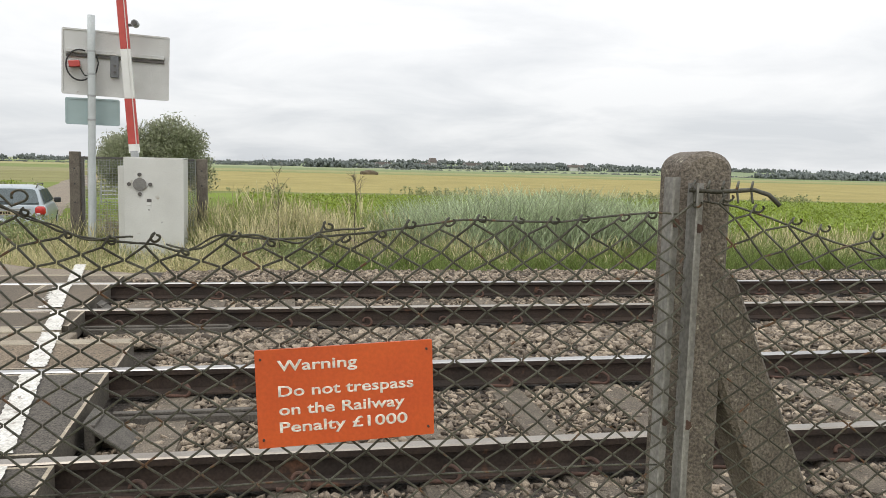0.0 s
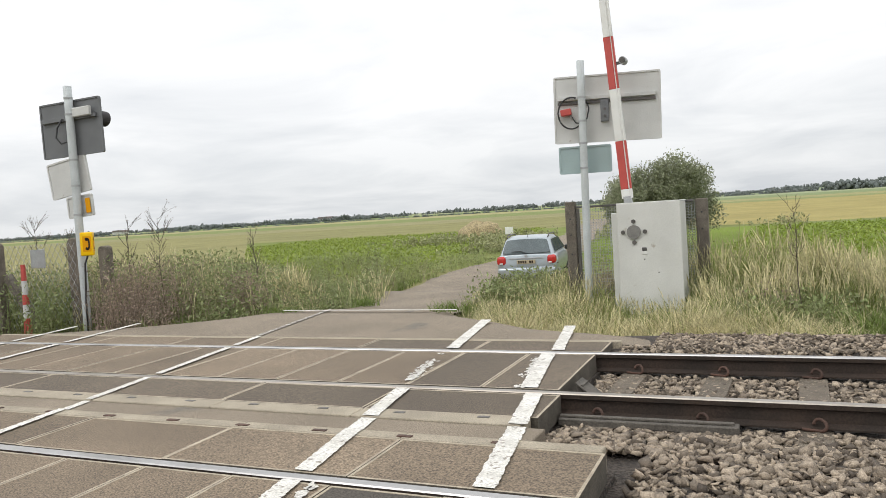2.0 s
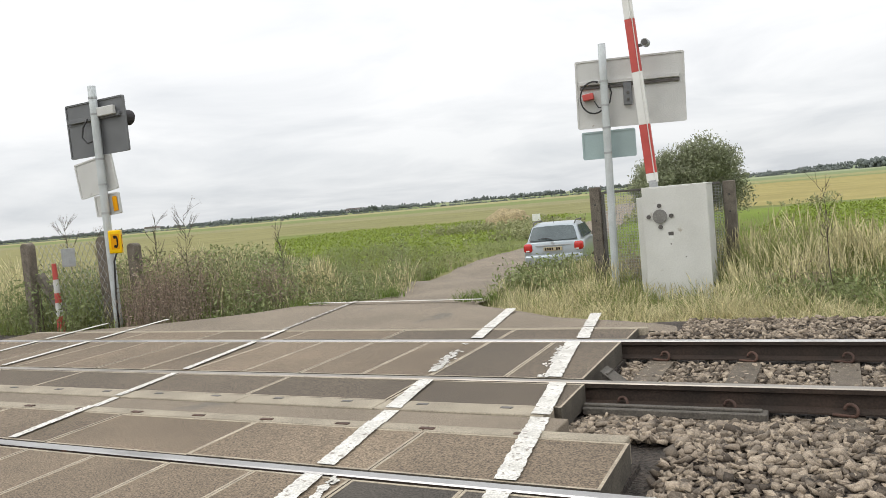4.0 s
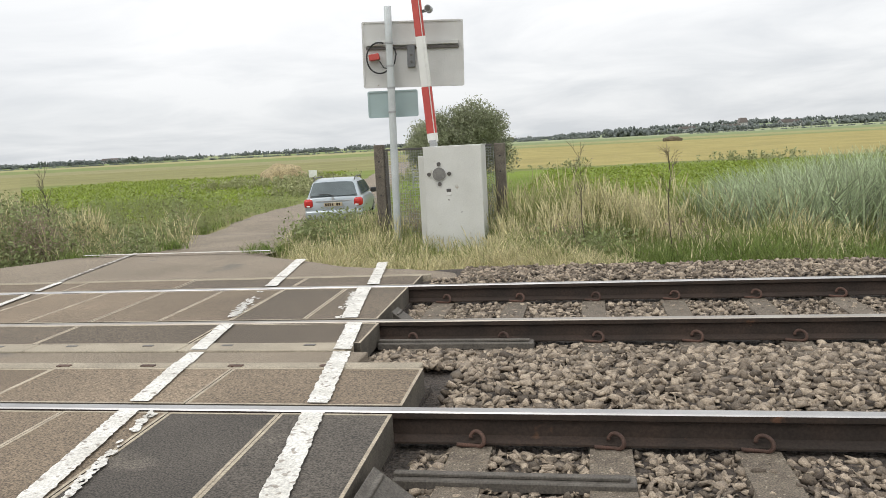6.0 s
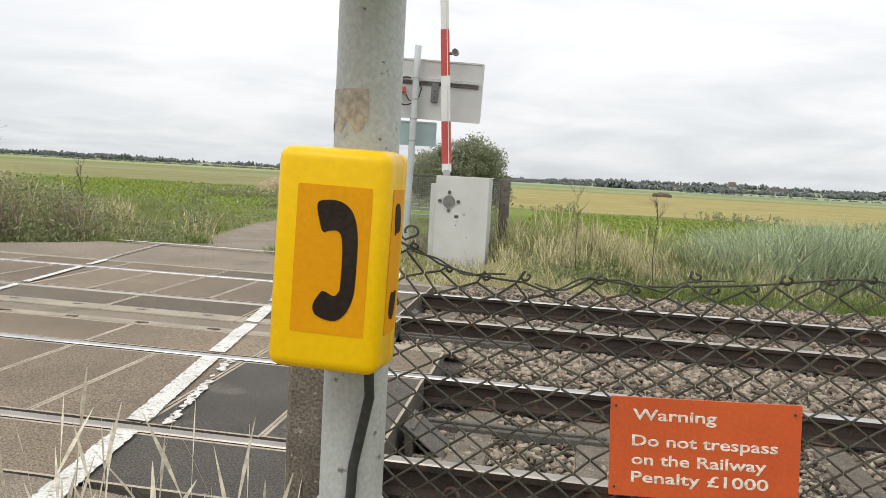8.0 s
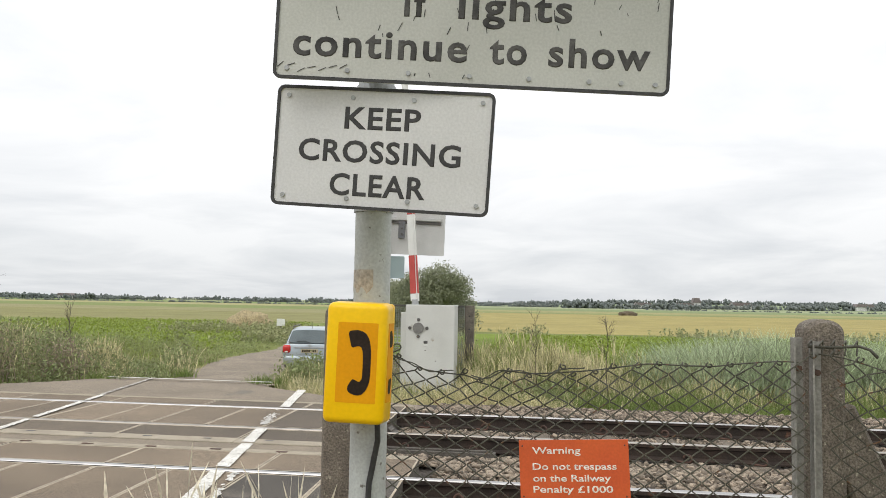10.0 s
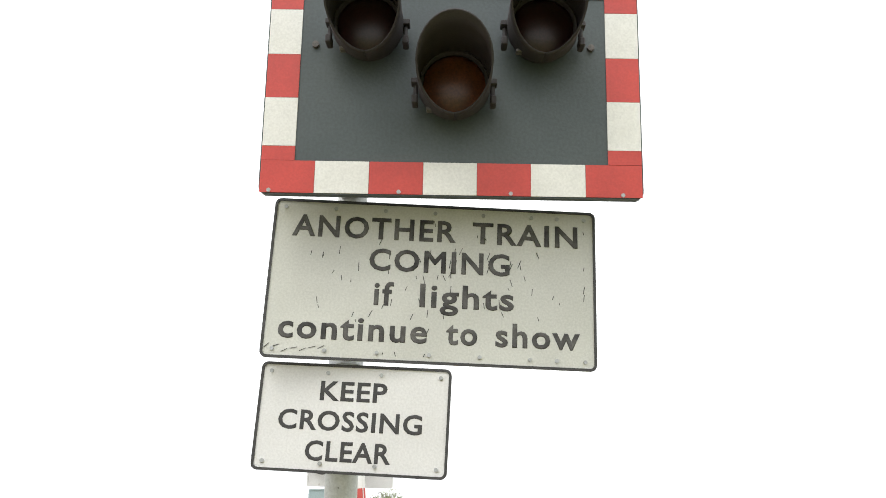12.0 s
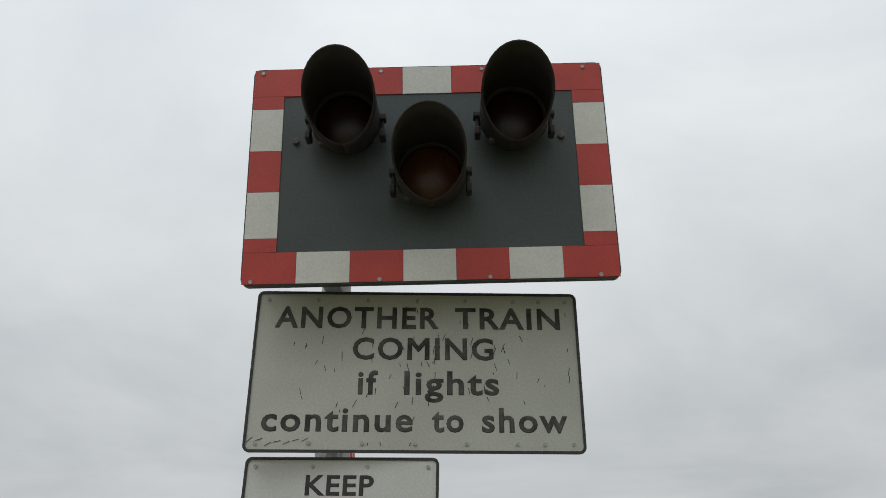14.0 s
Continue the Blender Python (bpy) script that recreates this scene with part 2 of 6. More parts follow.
STRAW = mk("dry_seed_heads", (0.58, 0.52, 0.31), (0.43, 0.395, 0.2), 0.8, 1.1, 40, 0.0, island=0.5, local=False, through_light=0.25)
REED = mk("blue_green_reeds", (0.33, 0.39, 0.235), (0.47, 0.51, 0.33), 0.6, 1.0, 30, 0.0, island=0.8, local=False, through_light=0.25)
WEED = mk("leafy_weeds", (0.19, 0.235, 0.09), (0.28, 0.275, 0.13), 0.7, 1.3, 30, 0.0, island=0.55, local=False, through_light=0.25)
WEED_BROWN = mk("reddish_brown_weeds", (0.32, 0.24, 0.19), (0.27, 0.225, 0.155), 0.8, 2.0, 30, 0.0, island=0.5, local=False, through_light=0.15)
WEED_PALE = mk("pale_green_scrub", (0.27, 0.29, 0.135), (0.33, 0.32, 0.17), 0.7, 1.3, 30, 0.0, island=0.4, local=False, through_light=0.25)
LEAF = mk("tree_leaves", (0.225, 0.245, 0.145), (0.28, 0.295, 0.18), 0.6, 0.7, 30, 0.0, island=0.6, local=False, through_light=0.25)
BARK = mk("bark", (0.1, 0.08, 0.06), (0.07, 0.055, 0.04), 0.95, 9, 60, 0.5)
# the grey-blue haze of distance is mixed into this foliage colour
HAZY_WOOD = mk("hazy_distant_foliage", (0.13, 0.148, 0.14), (0.165, 0.18, 0.168), 0.9, 0.02, 0.4, 0.0, spec=0.0, island=0.12, local=False)
STRAWHEAP = mk("straw_heap", (0.34, 0.28, 0.15), (0.27, 0.215, 0.12), 0.95, 1.2, 9, 0.6, grain=0.4, dist=0.1)
DARKHEAP = mk("dark_heap", (0.13, 0.1, 0.06), (0.1, 0.08, 0.05), 0.95, 1.2, 9, 0.6, grain=0.4, dist=0.1)
FARWHITE = mk("distant_render", (0.6, 0.6, 0.57), (0.5, 0.5, 0.47), 0.9, 0.1, 2, 0.0)
FARROOF = mk("distant_roof", (0.19, 0.16, 0.15), (0.16, 0.14, 0.13), 0.9, 0.1, 2, 0.0)


def lane_x(y):
    return -4.95 - 0.2 * (np.asarray(y, float) - 10)


def road_right(y):
    y = np.asarray(y, float)
    return np.where(y < 9.5, np.interp(y, [5.6, 6.03, 6.27, 6.6, 7.58, 8.0, 9.5], [-0.45, -0.5, -0.85, -1.75, -3.15, -3.55, -3.75]), lane_x(y) + 1.1)


def road_left(y):
    y = np.asarray(y, float)
    return np.where(y < 10.5, np.interp(y, [5.0, 5.8, 6.56, 7.18, 7.75, 8.35, 9.4, 10.5], [-9.55, -9.5, -7.95, -7.1, -6.7, -5.55, -5.65, -6.2]), lane_x(y) - np.interp(y, [10.5, 13, 17.6, 22, 34, 60], [1.15, 2.3, 3.7, 3.9, 2.9, 2.2]))


def ground_z(x, y):
    """The height of the land: the railway's low bank, falling to the fields beyond."""
    x, y = np.asarray(x, float), np.asarray(y, float)
    s = np.clip((y - 6.5) / 15.5, 0, 1)
    s = s * s * (3 - 2 * s)
    z = -0.27 - 0.8 * s - 0.2 * np.clip((y - 22) / 40, 0, 1)
    bed = np.clip(1 - np.maximum(-0.9 - y, y - 6.0) / 0.5, 0, 1)
    z = z - 0.12 * bed
    near = np.clip((-1.0 - y) / 0.6, 0, 1)
    up, over = np.clip((y - 520) / 620, 0, 1), np.clip((x + 60) / 200, 0, 1)
    z = z + 6.5 * up * up * (3 - 2 * up) * over
    return z + 0.03 * near + 0.03 * np.sin(x * 1.3 + y * 0.7) * np.clip((y - 7) / 4, 0, 1)


def ground_material():
    m = bpy.data.materials.new("fields_and_verges")
    m.use_nodes = True
    n, l = m.node_tree.nodes, m.node_tree.links
    b = n["Principled BSDF"]
    b.inputs["Roughness"].default_value, b.inputs["Specular IOR Level"].default_value = 0.95, 0.1
    pos = n.new("ShaderNodeNewGeometry").outputs["Position"]
    sp = n.new("ShaderNodeSeparateXYZ")
    l.new(pos, sp.inputs[0])

    def math_node(op, a, c):
        x = n.new("ShaderNodeMath")
        x.operation = op
        for i, v in enumerate((a, c)):
            if isinstance(v, (int, float)):
                x.inputs[i].default_value = v
            else:
                l.new(v, x.inputs[i])
        return x.outputs[0]

    def nz(s, d=4.0):
        t = n.new("ShaderNodeTexNoise")
        t.inputs["Scale"].default_value, t.inputs["Detail"].default_value = s, d
        l.new(pos, t.inputs["Vector"])
        return t.outputs["Fac"]

    wob = math_node("MULTIPLY", math_node("SUBTRACT", nz(0.06), 0.5), 9.0)
    yy = math_node("ADD", sp.outputs["Y"], wob)
    frac = math_node("DIVIDE", yy, 1000.0)

    def bands(rows):
        r = n.new("ShaderNodeValToRGB")
        r.color_ramp.interpolation = "CONSTANT"
        els = r.color_ramp.elements
        els[0].position, els[0].color = 0.0, (*rows[0][1], 1)
        els[1].position, els[1].color = rows[1][0] / 1000, (*rows[1][1], 1)
        for y, c in rows[2:]:
            els.new(y / 1000).color = (*c, 1)
        l.new(frac, r.inputs[0])
        return r.outputs[0]

    rough_grass, crop, wheat = (0.19, 0.185, 0.075), (0.15, 0.2, 0.036), (0.3, 0.255, 0.1)
    right = bands([(0, rough_grass), (21, crop), (60, (0.16, 0.18, 0.06)), (66, wheat), (205, (0.2, 0.22, 0.09)), (235, (0.27, 0.26, 0.12)), (300, (0.19, 0.23, 0.11)), (430, (0.26, 0.29, 0.17)), (640, (0.2, 0.24, 0.14))])
    left = bands([(0, rough_grass), (26, (0.16, 0.18, 0.055)), (38, (0.165, 0.2, 0.055)), (82, (0.215, 0.205, 0.09)), (150, (0.24, 0.225, 0.115)), (205, (0.18, 0.215, 0.08)), (300, (0.3, 0.28, 0.14)), (420, (0.18, 0.23, 0.09)), (640, (0.24, 0.26, 0.14))])
    side = math_node("LESS_THAN", math_node("ADD", sp.outputs["X"], math_node("MULTIPLY", sp.outputs["Y"], 0.2)), -2.7)
    mx = n.new("ShaderNodeMix")
    mx.data_type = "RGBA"
    l.new(side, mx.inputs["Factor"])
    l.new(right, mx.inputs["A"])
    l.new(left, mx.inputs["B"])
    straw = bands([(0, rough_grass), (22, (0.23, 0.215, 0.095)), (150, (0.24, 0.225, 0.115)), (205, (0.18, 0.215, 0.08)), (300, (0.3, 0.28, 0.14)), (420, (0.18, 0.23, 0.09)), (640, (0.24, 0.26, 0.14))])
    mx2 = n.new("ShaderNodeMix")
    mx2.data_type = "RGBA"
    l.new(math_node("LESS_THAN", math_node("ADD", sp.outputs["X"], math_node("MULTIPLY", sp.outputs["Y"], 0.8)), -1.0), mx2.inputs["Factor"])
    l.new(mx.outputs["Result"], mx2.inputs["A"])
    l.new(straw, mx2.inputs["B"])
    g = math_node("ADD", 0.62, math_node("MULTIPLY", math_node("ADD", nz(0.9, 6), nz(9.0, 3)), 0.38))
    g2 = math_node("ADD", 0.7, math_node("MULTIPLY", nz(0.12, 3), 0.6))
    sc = n.new("ShaderNodeVectorMath")
    sc.operation = "SCALE"
    l.new(mx2.outputs["Result"], sc.inputs[0])
    l.new(math_node("MULTIPLY", g, g2), sc.inputs["Scale"])
    l.new(sc.outputs[0], b.inputs["Base Color"])
    bp = n.new("ShaderNodeBump")
    bp.inputs["Strength"].default_value, bp.inputs["Distance"].default_value = 0.8, 0.12
    l.new(nz(5.0, 6), bp.inputs["Height"])
    l.new(bp.outputs[0], b.inputs["Normal"])
    return m


FIELDS = ground_material()


# ---- building helpers ----
def empty(name, loc, label, category, group=""):
    ob = new(name)
    ob.location = loc
    ob.empty_display_size = 0.1
    return tagged(ob, label, category, group)


def part(name, bm, material, parent=None, label="", smooth=False):
    """Links a bmesh as one mesh object, under a thing or under a part."""
    me = bpy.data.meshes.new(name)
    bmesh.ops.recalc_face_normals(bm, faces=bm.faces)
    bm.to_mesh(me)
    bm.free()
    if smooth:
        me.shade_smooth()
    for mm in (material if isinstance(material, (list, tuple)) else [material]):
        me.materials.append(mm)
    ob = new(name, me)
    if parent is not None:
        ob.parent = parent
    if label:
        ob["label"] = label
    return ob


def raw(name, verts, faces, material, parent=None, smooth=False):
    """A mesh straight from arrays: verts (n,3), faces (m,k)."""
    verts, faces = np.asarray(verts, np.float32), np.asarray(faces, np.int32)
    me = bpy.data.meshes.new(name)
    me.vertices.add(len(verts))
    me.vertices.foreach_set("co", verts.ravel())
    k = faces.shape[1]
    me.loops.add(faces.size)
    me.loops.foreach_set("vertex_index", faces.ravel())
    me.polygons.add(len(faces))
    me.polygons.foreach_set("loop_start", np.arange(0, faces.size, k, dtype=np.int32))
    me.update(calc_edges=True)
    me.validate()
    if smooth:
        me.shade_smooth()
    me.materials.append(material)
    ob = new(name, me)
    if parent is not None:
        ob.parent = parent
    return ob


def bm_box(x0, x1, y0, y1, z0, z1, bevel=0.0, segs=2, m=None, bm=None):
    """A box with softened edges; added to bm where one is given."""
    b = bmesh.new()
    bmesh.ops.create_cube(b, size=1.0)
    for v in b.verts:
        v.co = Vector(((x0 + x1) / 2 + v.co.x * (x1 - x0), (y0 + y1) / 2 + v.co.y * (y1 - y0), (z0 + z1) / 2 + v.co.z * (z1 - z0)))
    if bevel:
        bmesh.ops.bevel(b, geom=b.edges[:], offset=bevel, segments=segs, profile=0.5, affect="EDGES")
    if m is not None:
        b.transform(m)
    return join(bm, b)


def join(bm, b):
    if bm is None:
        return b
    me = bpy.data.meshes.new("tmp")
    b.to_mesh(me)
    b.free()
    bm.from_mesh(me)
    bpy.data.meshes.remove(me)
    return bm


def bm_tube(points, radius, sides=8, bm=None, caps=True, radii=None):
    """A round bar along a line of points."""
    b = bmesh.new()
    pts = [Vector(p) for p in points]
    rings = []
    for i, p in enumerate(pts):
        d = (pts[min(i + 1, len(pts) - 1)] - pts[max(i - 1, 0)]).normalized()
        a = d.orthogonal().normalized() if i == 0 else (a - d * a.dot(d)).normalized()
        c = d.cross(a)
        r = radii[i] if radii else radius
        rings.append([b.verts.new(p + (a * math.cos(2 * math.pi * k / sides) + c * math.sin(2 * math.pi * k / sides)) * r) for k in range(sides)])
    for q, s in zip(rings, rings[1:]):
        for k in range(sides):
            b.faces.new((q[k], q[(k + 1) % sides], s[(k + 1) % sides], s[k]))
    if caps:
        b.faces.new(rings[0][::-1])
        b.faces.new(rings[-1])
    return join(bm, b)


def bm_prism(outline, depth, m=None, bevel=0.0, bm=None):
    """A flat outline in x and z, thickened along y by depth (towards +y)."""
    b = bmesh.new()
    f = [b.verts.new((x, 0, z)) for x, z in outline]
    k = [b.verts.new((x, depth, z)) for x, z in outline]
    b.faces.new(f)
    b.faces.new(k[::-1])
    for i in range(len(f)):
        j = (i + 1) % len(f)
        b.faces.new((f[i], k[i], k[j], f[j]))
    if bevel:
        bmesh.ops.bevel(b, geom=[e for e in b.edges if abs(e.verts[0].co.y - e.verts[1].co.y) < 1e-6], offset=bevel, segments=1, affect="EDGES")
    if m is not None:
        b.transform(m)
    return join(bm, b)


def rounded(w, h, r, n=5, x0=0.0, z0=0.0):
    """The outline of a rectangle with round corners, from its lower left corner."""
    out = []
    for cx, cz, a0 in ((w - r, r, -90), (w - r, h - r, 0), (r, h - r, 90), (r, r, 180)):
        for i in range(n + 1):
            a = radians(a0 + 90 * i / n)
            out.append((x0 + cx + r * math.cos(a), z0 + cz + r * math.sin(a)))
    return out


def lettering(text, material, parent, x0, x1, zc, cap, y, bold=0.012, spacing=1.0):
    """A line of raised letters between x0 and x1, its capitals centred at height zc, facing -y."""
    cu = bpy.data.curves.new("lettering", "FONT")
    cu.body, cu.size, cu.extrude, cu.bevel_depth, cu.bevel_resolution, cu.resolution_u = text, 1.0, 0.004, bold, 0, 3
    cu.space_character = spacing
    cu.align_x, cu.align_y = "LEFT", "BOTTOM_BASELINE"
    tmp = bpy.data.objects.new("tmp_text", cu)
    scene.collection.objects.link(tmp)
    me = bpy.data.meshes.new_from_object(tmp.evaluated_get(bpy.context.evaluated_depsgraph_get()))
    bpy.data.objects.remove(tmp)
    co = np.empty(len(me.vertices) * 3, np.float32)
    me.vertices.foreach_get("co", co)
    co = co.reshape(-1, 3)
    lo, hi = co[:, 0].min(), co[:, 0].max()
    sx, sz = (x1 - x0) / (hi - lo), cap / 0.729
    res = np.stack([x0 + (co[:, 0] - lo) * sx, y - co[:, 2] * 0.04, zc - cap / 2 + co[:, 1] * sz], 1)
    me.vertices.foreach_set("co", res.astype(np.float32).ravel())
    me.update()
    me.name = "lettering"
    me.materials.clear()
    me.materials.append(material)
    ob = new("lettering", me)
    ob.parent = parent
    return ob


def blades(roots, height, width, bend, rng, segs=3, head=False, comb=0.0, tip=0.26):
    """Arrays for many thin curved leaves or stalks, one strip each."""
    n = len(roots)
    ang = rng.uniform(0, 2 * np.pi, n)
    if comb:
        lean = 5.0 * np.sin(roots[:, 0] * 1.7 + 2.1 * np.sin(roots[:, 1] * 1.3)) + 2.0 * np.sin(roots[:, 0] * 4.3 + roots[:, 1] * 3.1)
        ang = np.where(rng.random(n) < comb, lean + rng.normal(size=n) * 0.5, ang)
    dirs = np.stack([np.cos(ang), np.sin(ang), np.zeros(n)], 1)
    wa = rng.uniform(0, 2 * np.pi, n)
    side = np.stack([np.cos(wa), np.sin(wa), np.zeros(n)], 1)
    vs = []
    ts = np.linspace(0, 1, segs + 1)
    prof = (1 - ts ** 2) * 0.9 + 0.1
    if head:
        ts = np.array([0, 0.45, 1 - tip, 1 - 0.54 * tip, 1.0])
        prof = np.array([0.22, 0.2, 0.3, 1.0, 0.12])
    for t, p in zip(ts, prof):
        c = roots + dirs * (bend * t ** 2)[:, None]
        c[:, 2] += height * (t - 0.18 * (bend / np.maximum(height, 1e-3)) * t ** 2)
        vs.append(c - side * (width * p * 0.5)[:, None])
        vs.append(c + side * (width * p * 0.5)[:, None])
    m = len(ts)
    v = np.stack(vs, 1).reshape(-1, 3)
    base = np.arange(n)[:, None] * (2 * m)
    f = np.concatenate([base + np.array([2 * k, 2 * k + 1, 2 * k + 3, 2 * k + 2]) for k in range(m - 1)], 1).reshape(-1, 4)
    return v, f


def leaf_cards(centres, size, rng):
    """Arrays for many small pointed leaves, each a bent quad, turned at random."""
    n = len(centres)
    u = rng.normal(size=(n, 3))
    u /= np.linalg.norm(u, axis=1)[:, None]
    w = np.cross(u, rng.normal(size=(n, 3)))
    w /= np.linalg.norm(w, axis=1)[:, None]
    s = np.asarray(size)[:, None]
    v = np.stack([centres - u * s, centres + w * s * 0.42, centres + u * s, centres - w * s * 0.42], 1).reshape(-1, 3)
    return v, np.arange(4 * n).reshape(-1, 4)


def stack_arrays(items):
    vs, fs, k = [], [], 0
    for v, f in items:
        vs.append(v)
        fs.append(f + k)
        k += len(v)
    return np.concatenate(vs), np.concatenate(fs)


RAILS = (0.0, 1.505, 3.53, 5.02)

# ---- land, road and railway ----
gx = np.concatenate([[-3000, -1800, -900, -400, -200, -100, -60], np.linspace(-40, 40, 81), [60, 100, 150, 200, 300, 400, 600, 900, 1800, 3000]])
gy = np.concatenate([[-300, -100, -40, -15, -8], np.linspace(-5, 30, 71), np.linspace(33, 80, 14), [110, 160, 240, 400, 520, 600, 680, 760, 840, 920, 1000, 1080, 1160, 2000, 3200]])
GX, GY = np.meshgrid(gx, gy, indexing="ij")
gv = np.stack([GX, GY, ground_z(GX, GY)], -1).reshape(-1, 3)
ny = len(gy)
gi = (np.arange(len(gx) - 1)[:, None] * ny + np.arange(ny - 1)[None, :]).reshape(-1)
ground = raw("ground", gv, np.stack([gi, gi + ny, gi + ny + 1, gi + 1], 1), FIELDS, smooth=True)
tagged(ground, "flat farmland of green crops, ripe wheat and rough verges", "ground", kind="structure")

# the lane beyond the crossing, one ribbon that follows the land
ys = np.concatenate([np.linspace(5.665, 9.0, 22), np.linspace(9.8, 34, 26), np.linspace(38, 110, 10)])
lv, NL = [], 9
for y in ys:
    c, right, left = float(lane_x(y)), float(road_right(y)), float(road_left(y))
    fall = min(max((y - 7.6) / 10, 0.0), 1.0)
    z = -0.004 * (1 - fall) + fall * (float(ground_z(c, y)) + 0.06) - 0.2 * fall * (1 - fall)
    z = max(z, float(ground_z(c, y)) + 0.06)
    for k in range(NL):
        u = k / (NL - 1)
        wob = 0.09 * math.sin(y * 2.1 + k * 9) + 0.05 * math.sin(y * 5.3 + k) if k in (0, NL - 1) else 0.0
        lv.append((left + (right - left) * u + wob, y, z - (0.05 if k in (0, NL - 1) else 0.0)))
lf = [(r * NL + k, r * NL + k + 1, (r + 1) * NL + k + 1, (r + 1) * NL + k) for r in range(len(ys) - 1) for k in range(NL - 1)]
road = raw("road", lv, lf, ASPHALT, smooth=True)
tagged(road, "narrow worn asphalt lane running off between fields", "road", kind="structure")

near_v, NY = [], np.linspace(-0.665, -9.0, 14)
for y in NY:
    for k in range(7):
        u = k / 6
        x = (-9.3 - 0.2 * y) + u * (9.5 - 0.02 * y + (0.1 if y > -1 else -0.25))
        near_v.append((x, y, -0.004 - 0.02 * max(0, -y - 1.2) - (0.14 if k in (0, 6) else 0)))
near_road = raw("road_near", near_v, [(r * 7 + k, r * 7 + k + 1, (r + 1) * 7 + k + 1, (r + 1) * 7 + k) for r in range(13) for k in range(6)], ASPHALT, smooth=True)
tagged(near_road, "worn asphalt road leading up to the crossing", "road", kind="structure")

# ballast bed under both tracks, its colour darkened as shade between the stones
bx, by = np.linspace(-14, 46, 241), np.linspace(-1.5, 6.75, 60)
BX, BY = np.meshgrid(bx, by, indexing="ij")
brng = np.random.default_rng(5)
shoulder = np.clip(np.maximum(-1.05 - BY, BY - 6.35) / 0.4, 0, 1)
heap = 0.05 * np.exp(-((BY - 2.5) / 0.45) ** 2)
BZ = -0.2 + heap + 0.13 * np.clip((BY - 5.15) / 0.35, 0, 1) - (0.16 + 0.13 * (BY > 5)) * shoulder + brng.uniform(-0.012, 0.012, BX.shape)
BZ = np.where((BX < 0.15) & (BY < 5.1) | (BX < -0.75), np.minimum(BZ, -0.2), BZ)
bi = (np.arange(240)[:, None] * 60 + np.arange(59)[None, :]).reshape(-1)
bed = raw("ballast_bed", np.stack([BX, BY, BZ], -1).reshape(-1, 3), np.stack([bi, bi + 60, bi + 61, bi + 1], 1), BED_SHADED)
tagged(bed, "bed of crushed stone under the railway tracks, coloured dark as shaded gaps", "ground", kind="structure")


def bed_z(x, y):
    sh = np.clip(np.maximum(-1.05 - y, y - 6.35) / 0.4, 0, 1)
    return -0.2 + 0.05 * np.exp(-((y - 2.5) / 0.45) ** 2) + 0.13 * np.clip((y - 5.15) / 0.35, 0, 1) - (0.16 + 0.13 * (y > 5)) * sh


def stones(count, x0, x1, smin, smax, seed):
    """Loose ballast: sharp-edged stones strewn between the rails."""
    rng = np.random.default_rng(seed)
    kinds = []
    for k in range(20):
        b = bmesh.new()
        raw_pts = rng.normal(size=(8, 3))
        raw_pts /= np.linalg.norm(raw_pts, axis=1)[:, None]
        raw_pts *= rng.uniform(0.8, 1.2, (8, 1)) * rng.uniform(0.5, 1.4, 3)
        for p in raw_pts:
            b.verts.new(p)
        res = bmesh.ops.convex_hull(b, input=b.verts[:])
        bmesh.ops.delete(b, geom=[v for v in b.verts if not v.link_faces], context="VERTS")
        bmesh.ops.triangulate(b, faces=b.faces[:])
        bmesh.ops.recalc_face_normals(b, faces=b.faces[:])
        b.verts.ensure_lookup_table()
        b.verts.index_update()
        pts = np.array([v.co[:] for v in b.verts])
        fc = np.array([[v.index for v in f.verts] for f in b.faces])
        b.free()
        kinds.append((pts, fc))
    x = x0 + (x1 - x0) * rng.random(count) ** 1.15
    y = rng.uniform(-1.35, 6.75, count)
    keep = np.ones(count, bool)
    for r in RAILS:
        keep &= np.abs(y - r) > 0.085
    end = np.where(y > 5.2, np.where(y > 5.66, -0.35, -0.6), np.where(y > 3.4, -0.62, np.where(y > 2.75, -0.55, np.where(y > -0.66, 0.14, 0.25))))
    keep &= x > end
    x, y = x[keep], y[keep]
    n = len(x)
    s = rng.uniform(smin, smax, n) * np.where((y > 1.7) & (y < 3.3), 1.18, 0.95)
    z = bed_z(x, y) + s * rng.uniform(0.05, 0.6, n)
    for lo, hi in ((0.2, 1.3), (3.73, 4.85)):
        z = np.where((y > lo) & (y < hi), z + 0.004, z)
    which = rng.integers(0, len(kinds), n)
    vs, fs, base = [], [], 0
    q = rng.normal(size=(n, 4))
    q /= np.linalg.norm(q, axis=1)[:, None]
    w, a, b2, c = q.T
    R = np.stack([1 - 2 * (b2 * b2 + c * c), 2 * (a * b2 - c * w), 2 * (a * c + b2 * w), 2 * (a * b2 + c * w), 1 - 2 * (a * a + c * c),
                  2 * (b2 * c - a * w), 2 * (a * c - b2 * w), 2 * (b2 * c + a * w), 1 - 2 * (a * a + b2 * b2)], 1).reshape(n, 3, 3)
    for k, (pts, fc) in enumerate(kinds):
        idx = np.where(which == k)[0]
        v = np.einsum("nij,pj->npi", R[idx], pts) * s[idx][:, None, None]
        v[:, :, 2] *= 0.7
        v += np.stack([x[idx], y[idx], z[idx]], 1)[:, None, :]
        f = fc[None] + (np.arange(len(idx)) * len(pts))[:, None, None] + base
        vs.append(v.reshape(-1, 3))
        fs.append(f.reshape(-1, 3))
        base += len(idx) * len(pts)
    return np.concatenate(vs), np.concatenate(fs)


